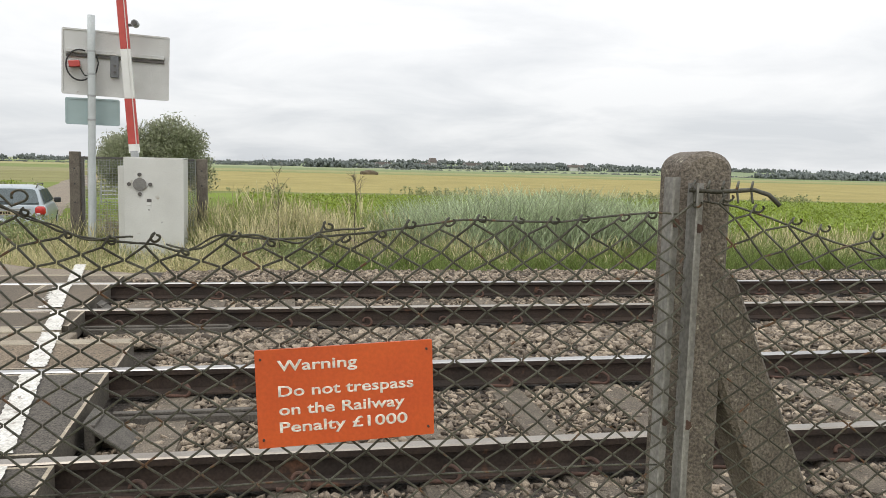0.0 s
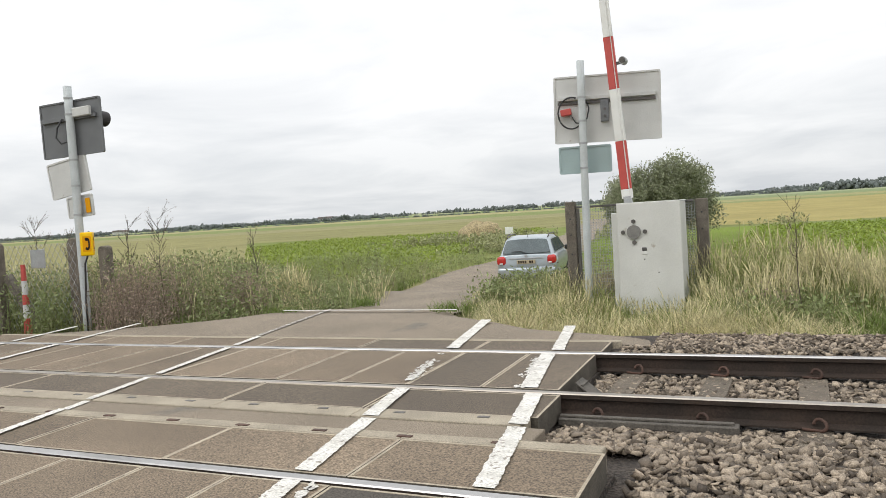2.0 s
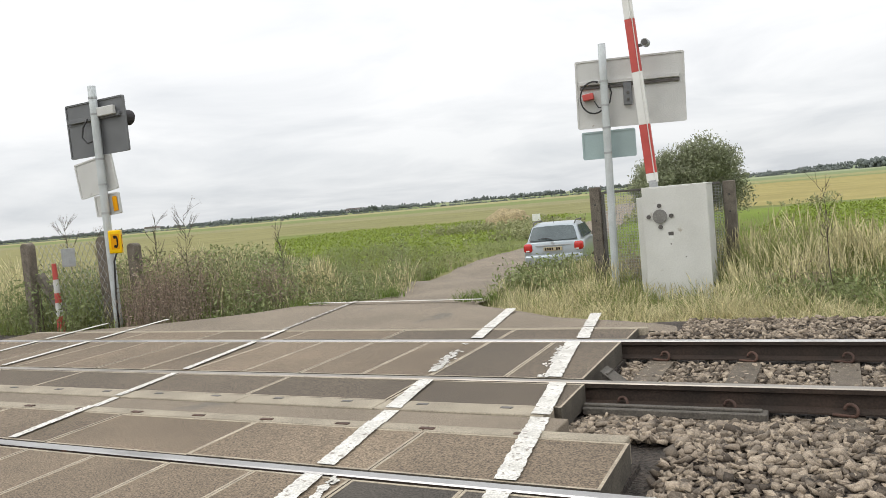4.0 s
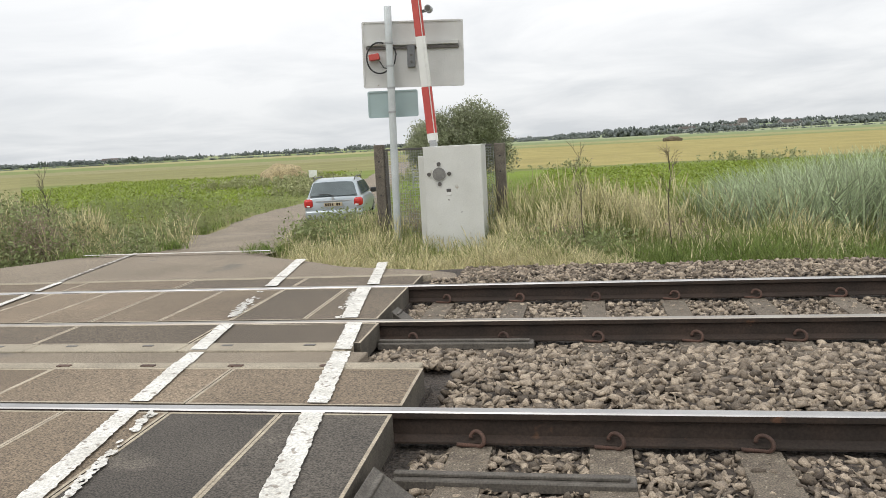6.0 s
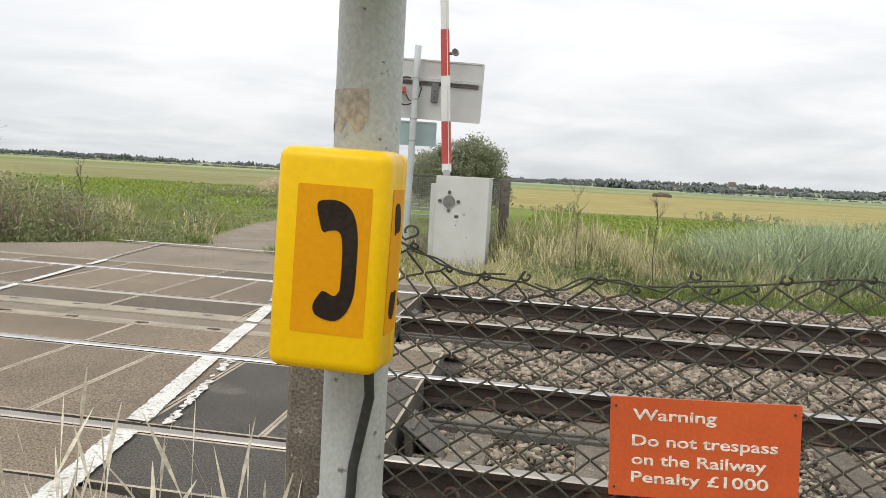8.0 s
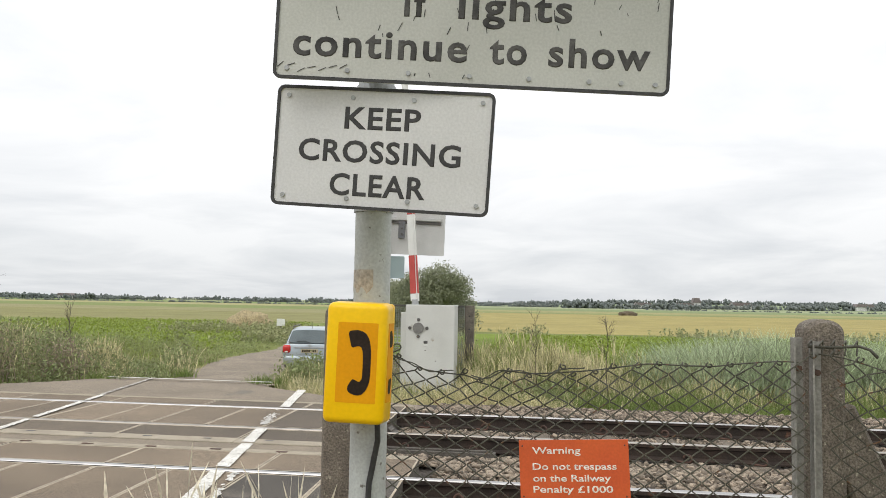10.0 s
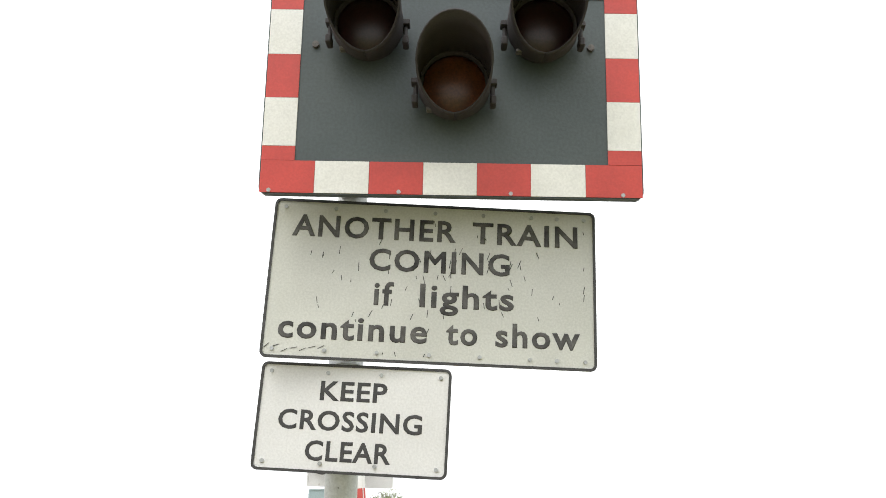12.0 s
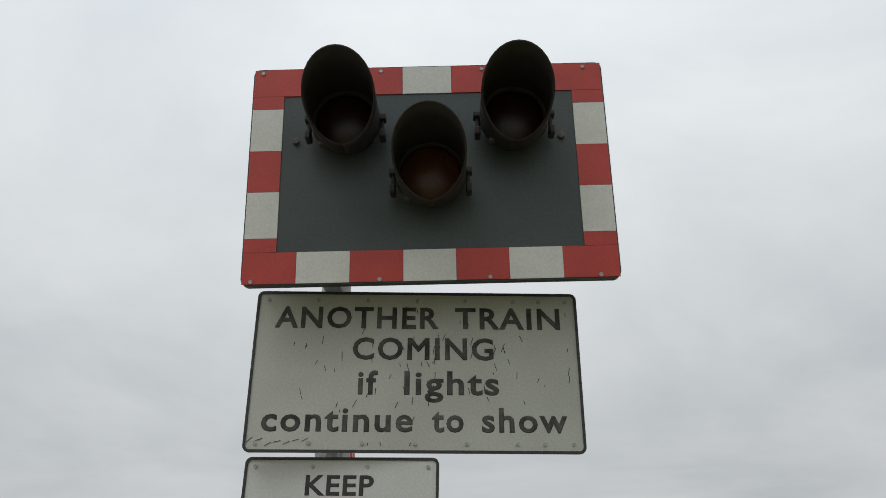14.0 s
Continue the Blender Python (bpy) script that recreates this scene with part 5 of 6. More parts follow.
fb = board_back((-2.4, 9.84, 2.262), 1.577, 1.01, 8.5, 1.5, SIGN_BACK, "grey back of a crossing signal board with cable loop", False)
part("rail_channel", bm_box(0.06, 1.5, -0.05, 0.0, 0.64, 0.7, 0.005, 1), SIGN_BACK, fb, "grey mounting channel")
# dark strip standing in for the channel's shadow on the board
part("rail_channel", bm_box(0.06, 1.5, -0.03, 0.0, 0.58, 0.625, 0.004, 1), DARKMETAL, fb, "dark strip painted as the shade under the channel")
part("junction_bracket", bm_box(0.7, 0.82, -0.06, 0.0, 0.3, 0.63, 0.006, 1), SIGN_BACK_DARK, fb, "grey steel cable bracket")
for zz in (0.38, 0.48):
    part("gland", bm_tube([(0.765, -0.075, zz), (0.765, -0.058, zz)], 0.02, 10), DARKMETAL, fb)
part("junction_box", bm_box(0.17, 0.33, -0.12, -0.02, 0.385, 0.48, 0.01, 2, pose(0.0, 0, 0.0, 0, -8, 0)), RED_FADED, fb, "faded red junction box")
pts = []
for i in range(25):
    a = radians(70 + 285 * i / 24)
    pts.append((0.27 + 0.2 * math.cos(a), -0.075, 0.45 + 0.235 * math.sin(a)))
part("cable_loop", bm_tube(pts, 0.012, 8), CABLE, fb, "black cable loop", smooth=True)
pts = [(0.5, -0.07, 0.62), (0.53, -0.08, 0.5), (0.5, -0.08, 0.36), (0.42, -0.08, 0.28), (0.33, -0.08, 0.3), (0.27, -0.08, 0.4)]
part("cable_loop", bm_tube(pts, 0.01, 8), CABLE, fb, "black cable loop", smooth=True)
for u, v in ((0.26, 0.655), (0.508, 0.42), (0.75, 0.655)):
    bm = bm_tube([(u * 1.575, 0.025, v * 1.045), (u * 1.575, 0.13, v * 1.045), (u * 1.575, 0.36, v * 1.045 - 0.02)], 0.14, 24)
    part("cowl", bm, HOOD, fb, "black lamp hood")
ss = board_back((-2.36, 9.865, 1.795), 0.79, 0.415, 8.0, 0.5, SIGN_BACK_BLUE, "pale blue-grey back of a small rectangular sign", False)
tagged(ss, "pale blue-grey back of a small rectangular sign", "sign")

# the pen of posts and square mesh round the machine
for x, y, top, w, mat in ((-2.315, 10.2, 1.372, 0.16, POST_CONC), (-0.36, 10.35, 1.3, 0.17, POST_CONC)):
    bm = bm_box(x - w / 2, x + w / 2, y - 0.06, y + 0.06, -0.65, top, 0.01, 1)
    ob = part("fence_post", bm, WOOD)
    tagged(ob, "dark weathered post with bolt holes beside the machine", "fence post", "posts round the barrier machine")
    for zz in (0.25, 0.55, 0.85, 1.1):
        part("bolt_hole", bm_tube([(x + 0.0, y - 0.062, zz), (x + 0.0, y - 0.058, zz)], 0.014, 8), CABLE, ob)
pen = empty("mesh_screen", (-2.0, 10.2, -0.5), "welded wire mesh screen in a dark frame", "screen")
pen.matrix_world = Matrix.Identity(4)
part("top_rail", bm_box(-2.22, -0.46, 10.17, 10.215, 1.262, 1.295, 0.004, 1), DARKMETAL, pen, "dark steel top rail")
part("upright", bm_box(-2.222, -2.18, 10.172, 10.212, -0.45, 1.26, 0.004, 1), DARKMETAL, pen, "dark steel upright")
bm = bmesh.new()
for x in np.arange(-2.17, -0.44, 0.042):
    bm_tube([(x, 10.19, -0.45), (x, 10.19, 1.265)], 0.0035, 4, bm)
for zz in np.arange(-0.4, 1.26, 0.042):
    bm_tube([(-2.25, 10.193, zz), (-0.46, 10.193, zz)], 0.0035, 4, bm)
part("mesh_panel", bm, GALV, pen, "grey square wire mesh")
bm = bmesh.new()
for i in range(44):
    zz = -0.5 + 0.04 * i
    bm_tube([(-0.62, 10.29, zz), (-0.4, 10.31, zz + 0.16)], 0.003, 4, bm)
    bm_tube([(-0.62, 10.294, zz + 0.16), (-0.4, 10.314, zz)], 0.003, 4, bm)
part("mesh_panel", bm, DARKMETAL, pen, "dark chain-link infill")

# ---- the sign post on the other side of the road ----
lp = empty("sign_post", (-9.22, 6.85, -0.3), "grey post with signs seen from behind, beside weeds", "post")
shade_auto(round_post("pole", 0, 0, 0, 3.95, 0.062, POLE_FAR, lp))
for zz in (1.95, 2.4, 2.8, 3.5, 3.75):
    part("pole_clamp", bm_tube([(0, 0, zz), (0, 0, zz + 0.03)], 0.068, 20), GALV, lp, "steel pole clamp")
b1 = board_back((-9.94, 6.92, 2.575), 1.28, 0.86, 1.5, -1.0, SIGN_BACK_DARK, "dark grey back of a crossing signal board", True)
part("rail_channel", bm_box(0.06, 1.2, -0.05, 0.0, 0.55, 0.62, 0.005, 1), SIGN_BACK_DARK, b1, "grey mounting channel")
part("junction_bracket", bm_box(0.74, 1.14, -0.1, -0.04, 0.58, 0.72, 0.01, 1), SIGN_BACK, b1, "grey cable box")
for u, v in ((0.26, 0.655), (0.508, 0.42), (0.75, 0.655)):
    part("cowl", bm_tube([(u * 1.26, 0.025, v * 0.9), (u * 1.26, 0.13, v * 0.9), (u * 1.26, 0.4, v * 0.9 - 0.02)], 0.12, 24), HOOD, b1, "black lamp hood")
pts = [(0.54, -0.07, 0.58), (0.44, -0.09, 0.45), (0.4, -0.09, 0.3), (0.5, -0.09, 0.2), (0.66, -0.09, 0.22), (0.74, -0.09, 0.36), (0.7, -0.09, 0.56)]
part("cable_loop", bm_tube(pts, 0.013, 8), CABLE, b1, "black cable loop", smooth=True)
b2 = board_back((-9.82, 6.92, 1.92), 0.83, 0.57, 2, -8.5, SIGN_BACK, "pale grey back of a tilted rectangular sign", False)
tagged(b2, "pale grey back of a tilted rectangular sign", "sign")
b3 = board_back((-9.5, 6.92, 1.61), 0.53, 0.34, 2, -4, SIGN_BACK, "small grey sign back with an orange corner patch", False)
tagged(b3, "small grey sign back with an orange corner patch", "sign")
part("patch", bm_box(0.39, 0.49, -0.016, -0.013, 0.05, 0.28, 0.001, 1), STICKER, b3, "orange sticker")
phone2 = phone_box((-9.0, 6.78, 1.205), 38, 1)
part("cable", bm_tube([(-9.02, 6.8, 1.04), (-9.1, 6.8, 0.9), (-9.14, 6.79, 0.3), (-9.15, 6.79, -0.25)], 0.014, 8), CABLE, smooth=True)
tagged(bpy.data.objects["cable.001"], "black cable running down the far post", "cable")
for x, y, top, w in ((-11.06, 6.75, 1.3, 0.19), (-9.57, 7.05, 1.31, 0.24), (-9.88, 7.9, 1.14, 0.19)):
    conc_post("fence_post", x, y, -0.5, top, w, 0.16, "weathered grey concrete fence post among weeds")
wing = empty("wing_fence", (-10.6, 6.8, -0.3), "chain-link wing fence overgrown with weeds", "fence")
wing.matrix_world = Matrix.Identity(4)
bm = bmesh.new()
for i in range(26):
    x0 = -11.0 + 0.062 * i
    zig = [(x0 + 0.0375 * ((k + i) % 2) * 2 - 0.0375 * 0, 6.86, -0.2 + 0.09 * k) for k in range(17)]
    bm_tube(zig, 0.003, 4, bm)
part("wire_mesh", bm, GALV, wing, "grey chain-link mesh")
part("strut", bm_box(-0.07, 0.07, -0.06, 0.06, 0, 1.25, 0.01, 1, Matrix.Translation((-10.97, 6.84, 0.75)) @ Vector((0.75, 0.05, -1.0)).to_track_quat("Z", "Y").to_matrix().to_4x4()), WOOD, wing, "dark slanting brace")
part("plate", bm_box(-10.35, -10.02, 6.82, 6.835, 0.86, 1.16, 0.004, 1), GALV, wing, "pale metal plate")

cone = empty("marker_post", (-10.28, 6.62, -0.28), "red and white tapered marker post in the grass", "marker post")
zz = 0.0
for k, (ln, mat) in enumerate(((0.36, RED_FADED), (0.22, SIGN_BACK), (0.16, RED_FADED), (0.22, SIGN_BACK), (0.26, RED_FADED))):
    r0, r1 = 0.065 - 0.03 * zz / 1.22, 0.065 - 0.03 * (zz + ln) / 1.22
    part("band", bm_tube([(0, 0, zz), (0, 0, zz + ln - 0.002)], r0, 18, radii=[r0, r1]), mat, cone)
    zz += ln
stub = part("marker_stub", bm_tube([(-11.55, 6.25, -0.3), (-11.55, 6.25, 0.28)], 0.05, 12), CONCRETE)
part("stub_cap", bm_box(-11.68, -11.42, 6.15, 6.35, 0.28, 0.32, 0.01, 1), CONCRETE, stub)
tagged(stub, "short grey stub post with a flat cap", "stub post")


# ---- the parked car ----
def car(loc, heading):
    ob = new("car")
    ob.matrix_world = Matrix.Translation(loc) @ pose(0, 0, 0, 0, 0, heading)
    tagged(ob, "silver-blue estate car parked on the lane, seen from behind", "car")
    hw = 0.85

    def loft(stations, section, mat, name, label=""):
        """A smooth hull: one closed ring of points at each station along the car."""
        bm = bmesh.new()
        rings = []
        for st in stations:
            half = section(*st)
            ring = half + [(-px, py, pz) for px, py, pz in half[::-1]]
            rings.append([bm.verts.new(c) for c in ring])
        for p, q in zip(rings, rings[1:]):
            for k in range(len(p)):
                bm.faces.new((p[k], p[(k + 1) % len(p)], q[(k + 1) % len(p)], q[k]))
        bm.faces.new(rings[0])
        bm.faces.new(rings[-1][::-1])
        ob_ = part(name, bm, mat, ob, label, smooth=True)
        return ob_

    def low_section(y, w, zt, bulge):
        prof = ((0.3, 0.27), (0.82, 0.27), (0.96, 0.36), (1.0, 0.5), (1.01, 0.68), (0.985, zt - 0.1), (0.93, zt - 0.02), (0.78, zt), (0.3, zt + 0.015))
        return [(px * w, y + bulge * (1 - ((pz - 0.62) / 0.38) ** 2), pz) for px, pz in prof]

    def top_section(y, w, zt, rake):
        prof = ((0.3, 0.86), (0.95, 0.88), (0.94, 0.97), (0.86, 1.16), (0.78, zt - 0.09), (0.7, zt - 0.025), (0.5, zt), (0.2, zt + 0.012))
        return [(px * w, y + rake * max(0.0, min(pz, zt) - 0.9), min(pz, zt)) for px, pz in prof]

    loft([(0.06, 0.8 * hw, 0.93, -0.03), (0.08, 0.93 * hw, 0.95, -0.07), (0.2, hw, 0.97, -0.08), (0.8, hw * 1.01, 0.98, 0), (2.6, hw * 1.01, 0.96, 0), (3.2, hw, 0.92, 0), (3.9, hw * 0.97, 0.8, 0), (4.2, hw * 0.88, 0.72, 0.04), (4.28, hw * 0.7, 0.68, 0.05)], low_section, CARPAINT, "body")
    loft([(0.1, hw * 0.88, 1.39, 0.62), (0.15, hw * 0.96, 1.42, 0.58), (0.3, hw * 0.985, 1.455, 0.5), (1.2, hw * 0.99, 1.49, 0.0), (2.1, hw * 0.98, 1.45, 0.0), (2.6, hw * 0.97, 1.25, 0.0), (3.15, hw * 0.95, 0.97, 0.0)], top_section, CARPAINT, "cabin", "silver roof and pillars")
    part("bumper", bm_box(-hw + 0.02, hw - 0.02, -0.09, 0.16, 0.34, 0.6, 0.07, 4), CARPAINT, ob, "body-coloured rear bumper", smooth=True)
    # rear glass lies along the tailgate
    out = smooth_outline([(-0.66, 0.02), (-0.3, 0.0), (0.3, 0.0), (0.66, 0.02), (0.68, 0.08), (0.6, 0.38), (0.52, 0.44), (0.2, 0.46), (-0.2, 0.46), (-0.52, 0.44), (-0.6, 0.38), (-0.68, 0.08)], 3)
    part("rear_window", bm_prism(out, 0.03, pose(0, 0.095, 1.0, -30, 0, 0)), CARGLASS, ob, "sloping rear window reflecting the sky")
    for sx in (-1, 1):
        for y0, y1, t0, t1 in ((0.55, 1.1, 0.62, 1.1), (1.18, 1.9, 1.18, 1.85), (1.98, 2.85, 1.94, 2.3)):
            bm = bmesh.new()
            xa, xb = sx * (hw - 0.075), sx * (hw - 0.185)
            vs = [bm.verts.new(c) for c in ((xa * 1.03, y0, 1.0), (xa * 1.03, y1, 1.0), (xb, t1, 1.36), (xb, t0, 1.36))]
            bm.faces.new(vs)
            g = bmesh.ops.extrude_face_region(bm, geom=bm.faces[:])
            for e in g["geom"]:
                if isinstance(e, bmesh.types.BMVert):
                    e.co.x += sx * 0.02
            part("side_window", bm, CARGLASS, ob, "dark side window")
        tl = part("tail_light", bm_box(sx * (hw - 0.12) - 0.13, sx * (hw - 0.12) + 0.13, -0.03, 0.24, 0.68, 0.93, 0.08, 4), TAILRED, ob, "rounded red tail light", smooth=True)
        part("reversing_lens", bm_box(sx * (hw - 0.14) - 0.07, sx * (hw - 0.14) + 0.03, -0.034, 0.0, 0.7, 0.745, 0.015, 2), WHITE, tl, "pale reversing lens")
        part("roof_rail", bm_tube([(sx * 0.6, 0.5, 1.43), (sx * 0.61, 0.7, 1.51), (sx * 0.61, 1.9, 1.51), (sx * 0.6, 2.1, 1.45)], 0.018, 8), DARKMETAL, ob, "dark roof rail", smooth=True)
        part("door_mirror", bm_box(sx * (hw + 0.1) - 0.1, sx * (hw + 0.1) + 0.09, 2.5, 2.62, 0.92, 1.07, 0.03, 2), CABLE, ob, "dark door mirror", smooth=True)
        for wy in (0.78, 3.4):
            wheel = part("wheel", bm_tube([(sx * (hw - 0.17), wy, 0.31), (sx * (hw + 0.0), wy, 0.31)], 0.31, 28), TYRE, ob, "black tyre")
            part("rim", bm_tube([(sx * (hw - 0.05), wy, 0.31), (sx * (hw + 0.01), wy, 0.31)], 0.19, 20), GALV, wheel, "silver wheel rim")
    pl = part("number_plate", bm_box(-0.27, 0.27, -0.045, -0.02, 0.7, 0.81, 0.004, 1), PLATE, ob, "yellow rear number plate")
    for i in range(7):
        if i != 4:
            part("character_bar", bm_box(-0.23 + 0.065 * i, -0.185 + 0.065 * i, -0.049, -0.045, 0.72, 0.79), INK, pl)
    part("tailgate_trim", bm_box(-0.5, 0.5, -0.04, -0.015, 0.835, 0.875, 0.006, 1), GALV, ob, "bright tailgate trim")
    part("wiper", bm_tube([(0.0, 0.06, 1.0), (-0.16, 0.09, 1.06), (-0.42, 0.09, 1.05)], 0.012, 6), CABLE, ob, "rear wiper")
    part("aerial", bm_tube([(0.0, 0.55, 1.45), (0.0, 0.35, 1.68)], 0.006, 5), CABLE, ob)
    part("badge", bm_tube([(0.0, -0.03, 0.93), (0.0, 0.0, 0.93)], 0.04, 14), GALV, ob)
    return ob


CAR_Y = 19.6
car((-6.32, CAR_Y, float(ground_z(-6.32, CAR_Y)) + 0.03), 10.0)

# ---- distance ----
frng = np.random.default_rng(21)


def far_wood(name, spans, label):
    """A far belt of trees: many uneven crowns of leaf clumps."""
    items = []
    ico = bmesh.new()
    bmesh.ops.create_icosphere(ico, subdivisions=1, radius=1.0)
    ip = np.array([v.co[:] for v in ico.verts])
    fi = np.array([[v.index for v in f.verts] for f in ico.faces])
    ico.free()
    for x0, x1, y, h, dens in spans:
        n = max(2, int(abs(x1 - x0) / h * dens * 7))
        for i in range(n):
            cx, cy = frng.uniform(x0, x1), y + frng.uniform(-15, 15)
            swell = 0.5 + 0.5 * noise.noise((cx / 38.0, y / 50.0, 3.0))
            hh = h * (0.32 + 0.4 * swell + 0.3 * frng.random() ** 3)
            gz = float(ground_z(cx, cy)) - 0.3
            for k in range(9):
                r = hh * frng.uniform(0.1, 0.2)
                off = np.array([frng.normal() * hh * 0.38, frng.normal() * hh * 0.2, frng.uniform(0.0, 0.72) * hh])
                p = ip * (1 + frng.normal(scale=0.22, size=(len(ip), 1))) * r * np.array([1.15, 1.0, 1.6])
                items.append((p + off + np.array([cx, cy, gz]), fi))
    v, f = stack_arrays(items)
    return tagged(raw(name, v, f, HAZY_WOOD), label, "trees", kind="stuff")


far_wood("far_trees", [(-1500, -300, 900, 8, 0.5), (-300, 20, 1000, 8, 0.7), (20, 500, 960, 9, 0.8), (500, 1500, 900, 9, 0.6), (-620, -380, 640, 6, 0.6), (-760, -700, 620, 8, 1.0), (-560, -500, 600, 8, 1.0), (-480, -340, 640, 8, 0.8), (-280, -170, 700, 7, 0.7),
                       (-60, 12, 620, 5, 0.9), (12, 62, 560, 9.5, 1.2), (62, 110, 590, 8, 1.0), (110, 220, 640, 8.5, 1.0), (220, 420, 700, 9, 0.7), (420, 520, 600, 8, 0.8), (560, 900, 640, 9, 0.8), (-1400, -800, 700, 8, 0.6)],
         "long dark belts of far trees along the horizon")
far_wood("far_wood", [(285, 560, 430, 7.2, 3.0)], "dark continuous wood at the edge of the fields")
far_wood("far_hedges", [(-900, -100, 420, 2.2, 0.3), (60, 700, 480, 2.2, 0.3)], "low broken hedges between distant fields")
for x, y, w, h in ((118, 640, 6, 9), (104, 610, 14, 5), (72, 600, 12, 5), (152, 640, 15, 6), (262, 690, 14, 6), (-420, 640, 12, 5), (-690, 640, 16, 5)):
    hb = empty("farmhouse", (x, y, float(ground_z(x, y)) - 0.3), "tiny pale farmhouse far off among trees", "house", "far farmhouses")
    part("wall", bm_box(-w / 2, w / 2, -4, 4, 0, h * 0.6), FARWHITE, hb)
    part("roof", bm_prism([(-w / 2 - 0.4, h * 0.6), (w / 2 + 0.4, h * 0.6), (w / 2 - 1, h), (-w / 2 + 1, h)], 9, Matrix.Translation((0, -4.5, 0))), FARROOF, hb)


def heap_thing(name, loc, w, d, h, mat, label, cat, power=0.5):
    bm = bmesh.new()
    bmesh.ops.create_icosphere(bm, subdivisions=4, radius=1.0)
    for v in bm.verts:
        c = v.co
        q = 1 + 0.16 * noise.noise(c * 2.3) + 0.07 * noise.noise(c * 7)
        z = max(c.z, -0.05)
        v.co = Vector((c.x * w / 2 * q, c.y * d / 2 * q, (z ** power if z > 0 else z) * h * q))
    ob = part(name, bm, mat, smooth=True)
    ob.location = loc
    return tagged(ob, label, cat)


heap_thing("hay_heap", (21.6, 201, -1.35), 4.6, 3.2, 1.2, DARKHEAP, "dark flat-topped heap standing in the wheat field", "heap", 0.5)
heap_thing("straw_mound", (-24.9, 62, -1.4), 4.4, 3.2, 1.65, STRAWHEAP, "pale straw-coloured heap beside the lane", "heap", 0.8)
fs = empty("field_sign", (-17.85, 50, -1.3), "small white square sign on a short post", "sign")
part("panel", bm_box(-0.3, 0.3, -0.02, 0.02, 0.75, 1.25, 0.01, 1), WHITE, fs)
part("leg", bm_box(-0.04, 0.04, 0.0, 0.05, -0.1, 0.8, 0.01, 1), WOOD, fs)
gate = empty("field_gate", (-8.7, 41, -1.25), "grey metal field gate with tall posts beside the lane", "gate")
for k in range(6):
    part("bar", bm_tube([(0.0, 0, 0.2 + 0.2 * k), (2.2, 0, 0.2 + 0.2 * k)], 0.03, 8), GALV, gate)
for gx_ in (0.0, 1.1, 2.2):
    part("upright", bm_tube([(gx_, 0, -0.1), (gx_, 0, 1.3)], 0.035, 8), GALV, gate)
for gx_ in (2.5, 2.75):
    part("gate_post", bm_box(gx_ - 0.06, gx_ + 0.06, -0.06, 0.06, -0.1, 1.75, 0.01, 1, pose(0, 0, 0, 0, 4, 0)), GALV, gate)


# ---- trees, weeds and grass ----
def limb_path(rng, a, b, wob):
    a, b = np.array(a), np.array(b)
    pts = []
    for i in range(6):
        t = i / 5
        pts.append(tuple(a + (b - a) * t + rng.normal(size=3) * wob * math.sin(math.pi * t)))
    return pts


def tree(loc, w, h, n_leaf, leaf, seed, label):
    """A low spreading tree: trunk, limbs and an uneven crown of small leaves."""
    rng = np.random.default_rng(seed)
    ob = empty("tree", loc, label, "tree")
    bm = bm_tube([(0, 0, -0.1), (0.05, 0, h * 0.15), (0.0, 0.05, h * 0.3)], 0.16, 10, radii=[0.2, 0.15, 0.12])
    part("trunk", bm, BARK, ob)
    lobes = []
    bm = bmesh.new()
    for k in range(18):
        a = 2 * np.pi * k / 18 + rng.uniform(-0.2, 0.2)
        rr = rng.uniform(0.15, 1.0) ** 0.6
        zz = h * (0.35 + 0.5 * rng.random() * (1.1 - 0.55 * rr))
        c = np.array([rr * math.cos(a) * w * 0.4, rr * math.sin(a) * w * 0.36, zz])
        lobes.append((c, rng.uniform(0.13, 0.2) * w))
        bm_tube(limb_path(rng, (0, 0, h * 0.2), tuple(c), 0.12), 0.05, 6, bm, radii=[0.08, 0.06, 0.05, 0.035, 0.025, 0.012])
    part("branchwork", bm, BARK, ob)
    lobes.append((np.array([0, 0, h * 0.55]), 0.24 * w))
    cs = []
    for c, r in lobes:
        m = n_leaf // len(lobes)
        tw = rng.normal(size=(max(6, m // 22), 3))
        tw = c + tw / np.linalg.norm(tw, axis=1)[:, None] * r * rng.uniform(0.45, 1.08, (len(tw), 1)) * np.array([1, 1, 0.8])
        cs.append(tw[rng.integers(0, len(tw), m)] + rng.normal(size=(m, 3)) * r * 0.13)
    cs = np.concatenate(cs)
    cs = cs[cs[:, 2] > h * 0.05]
    v, f = leaf_cards(cs, rng.uniform(0.6, 1.3, len(cs)) * leaf, rng)
    raw("crown", v, f, LEAF, ob)
    return ob


tree((-5.08, 36, -1.3), 5.7, 4.75, 62000, 0.062, 3, "low spreading grey-green willow bush beside the lane")


def on_road(x, y):
    """True where road, lane, deck or track bed lies."""
    lane = (x > road_left(y) + np.where(y > 9, 0.3, 0.05)) & (x < road_right(y) - 0.05) & (y > 5.5)
    cabinet = (x > -1.6) & (x < -0.5) & (y > 9.36) & (y < 10.0)
    return lane | cabinet | ((y > -1.4) & (y < 6.32))


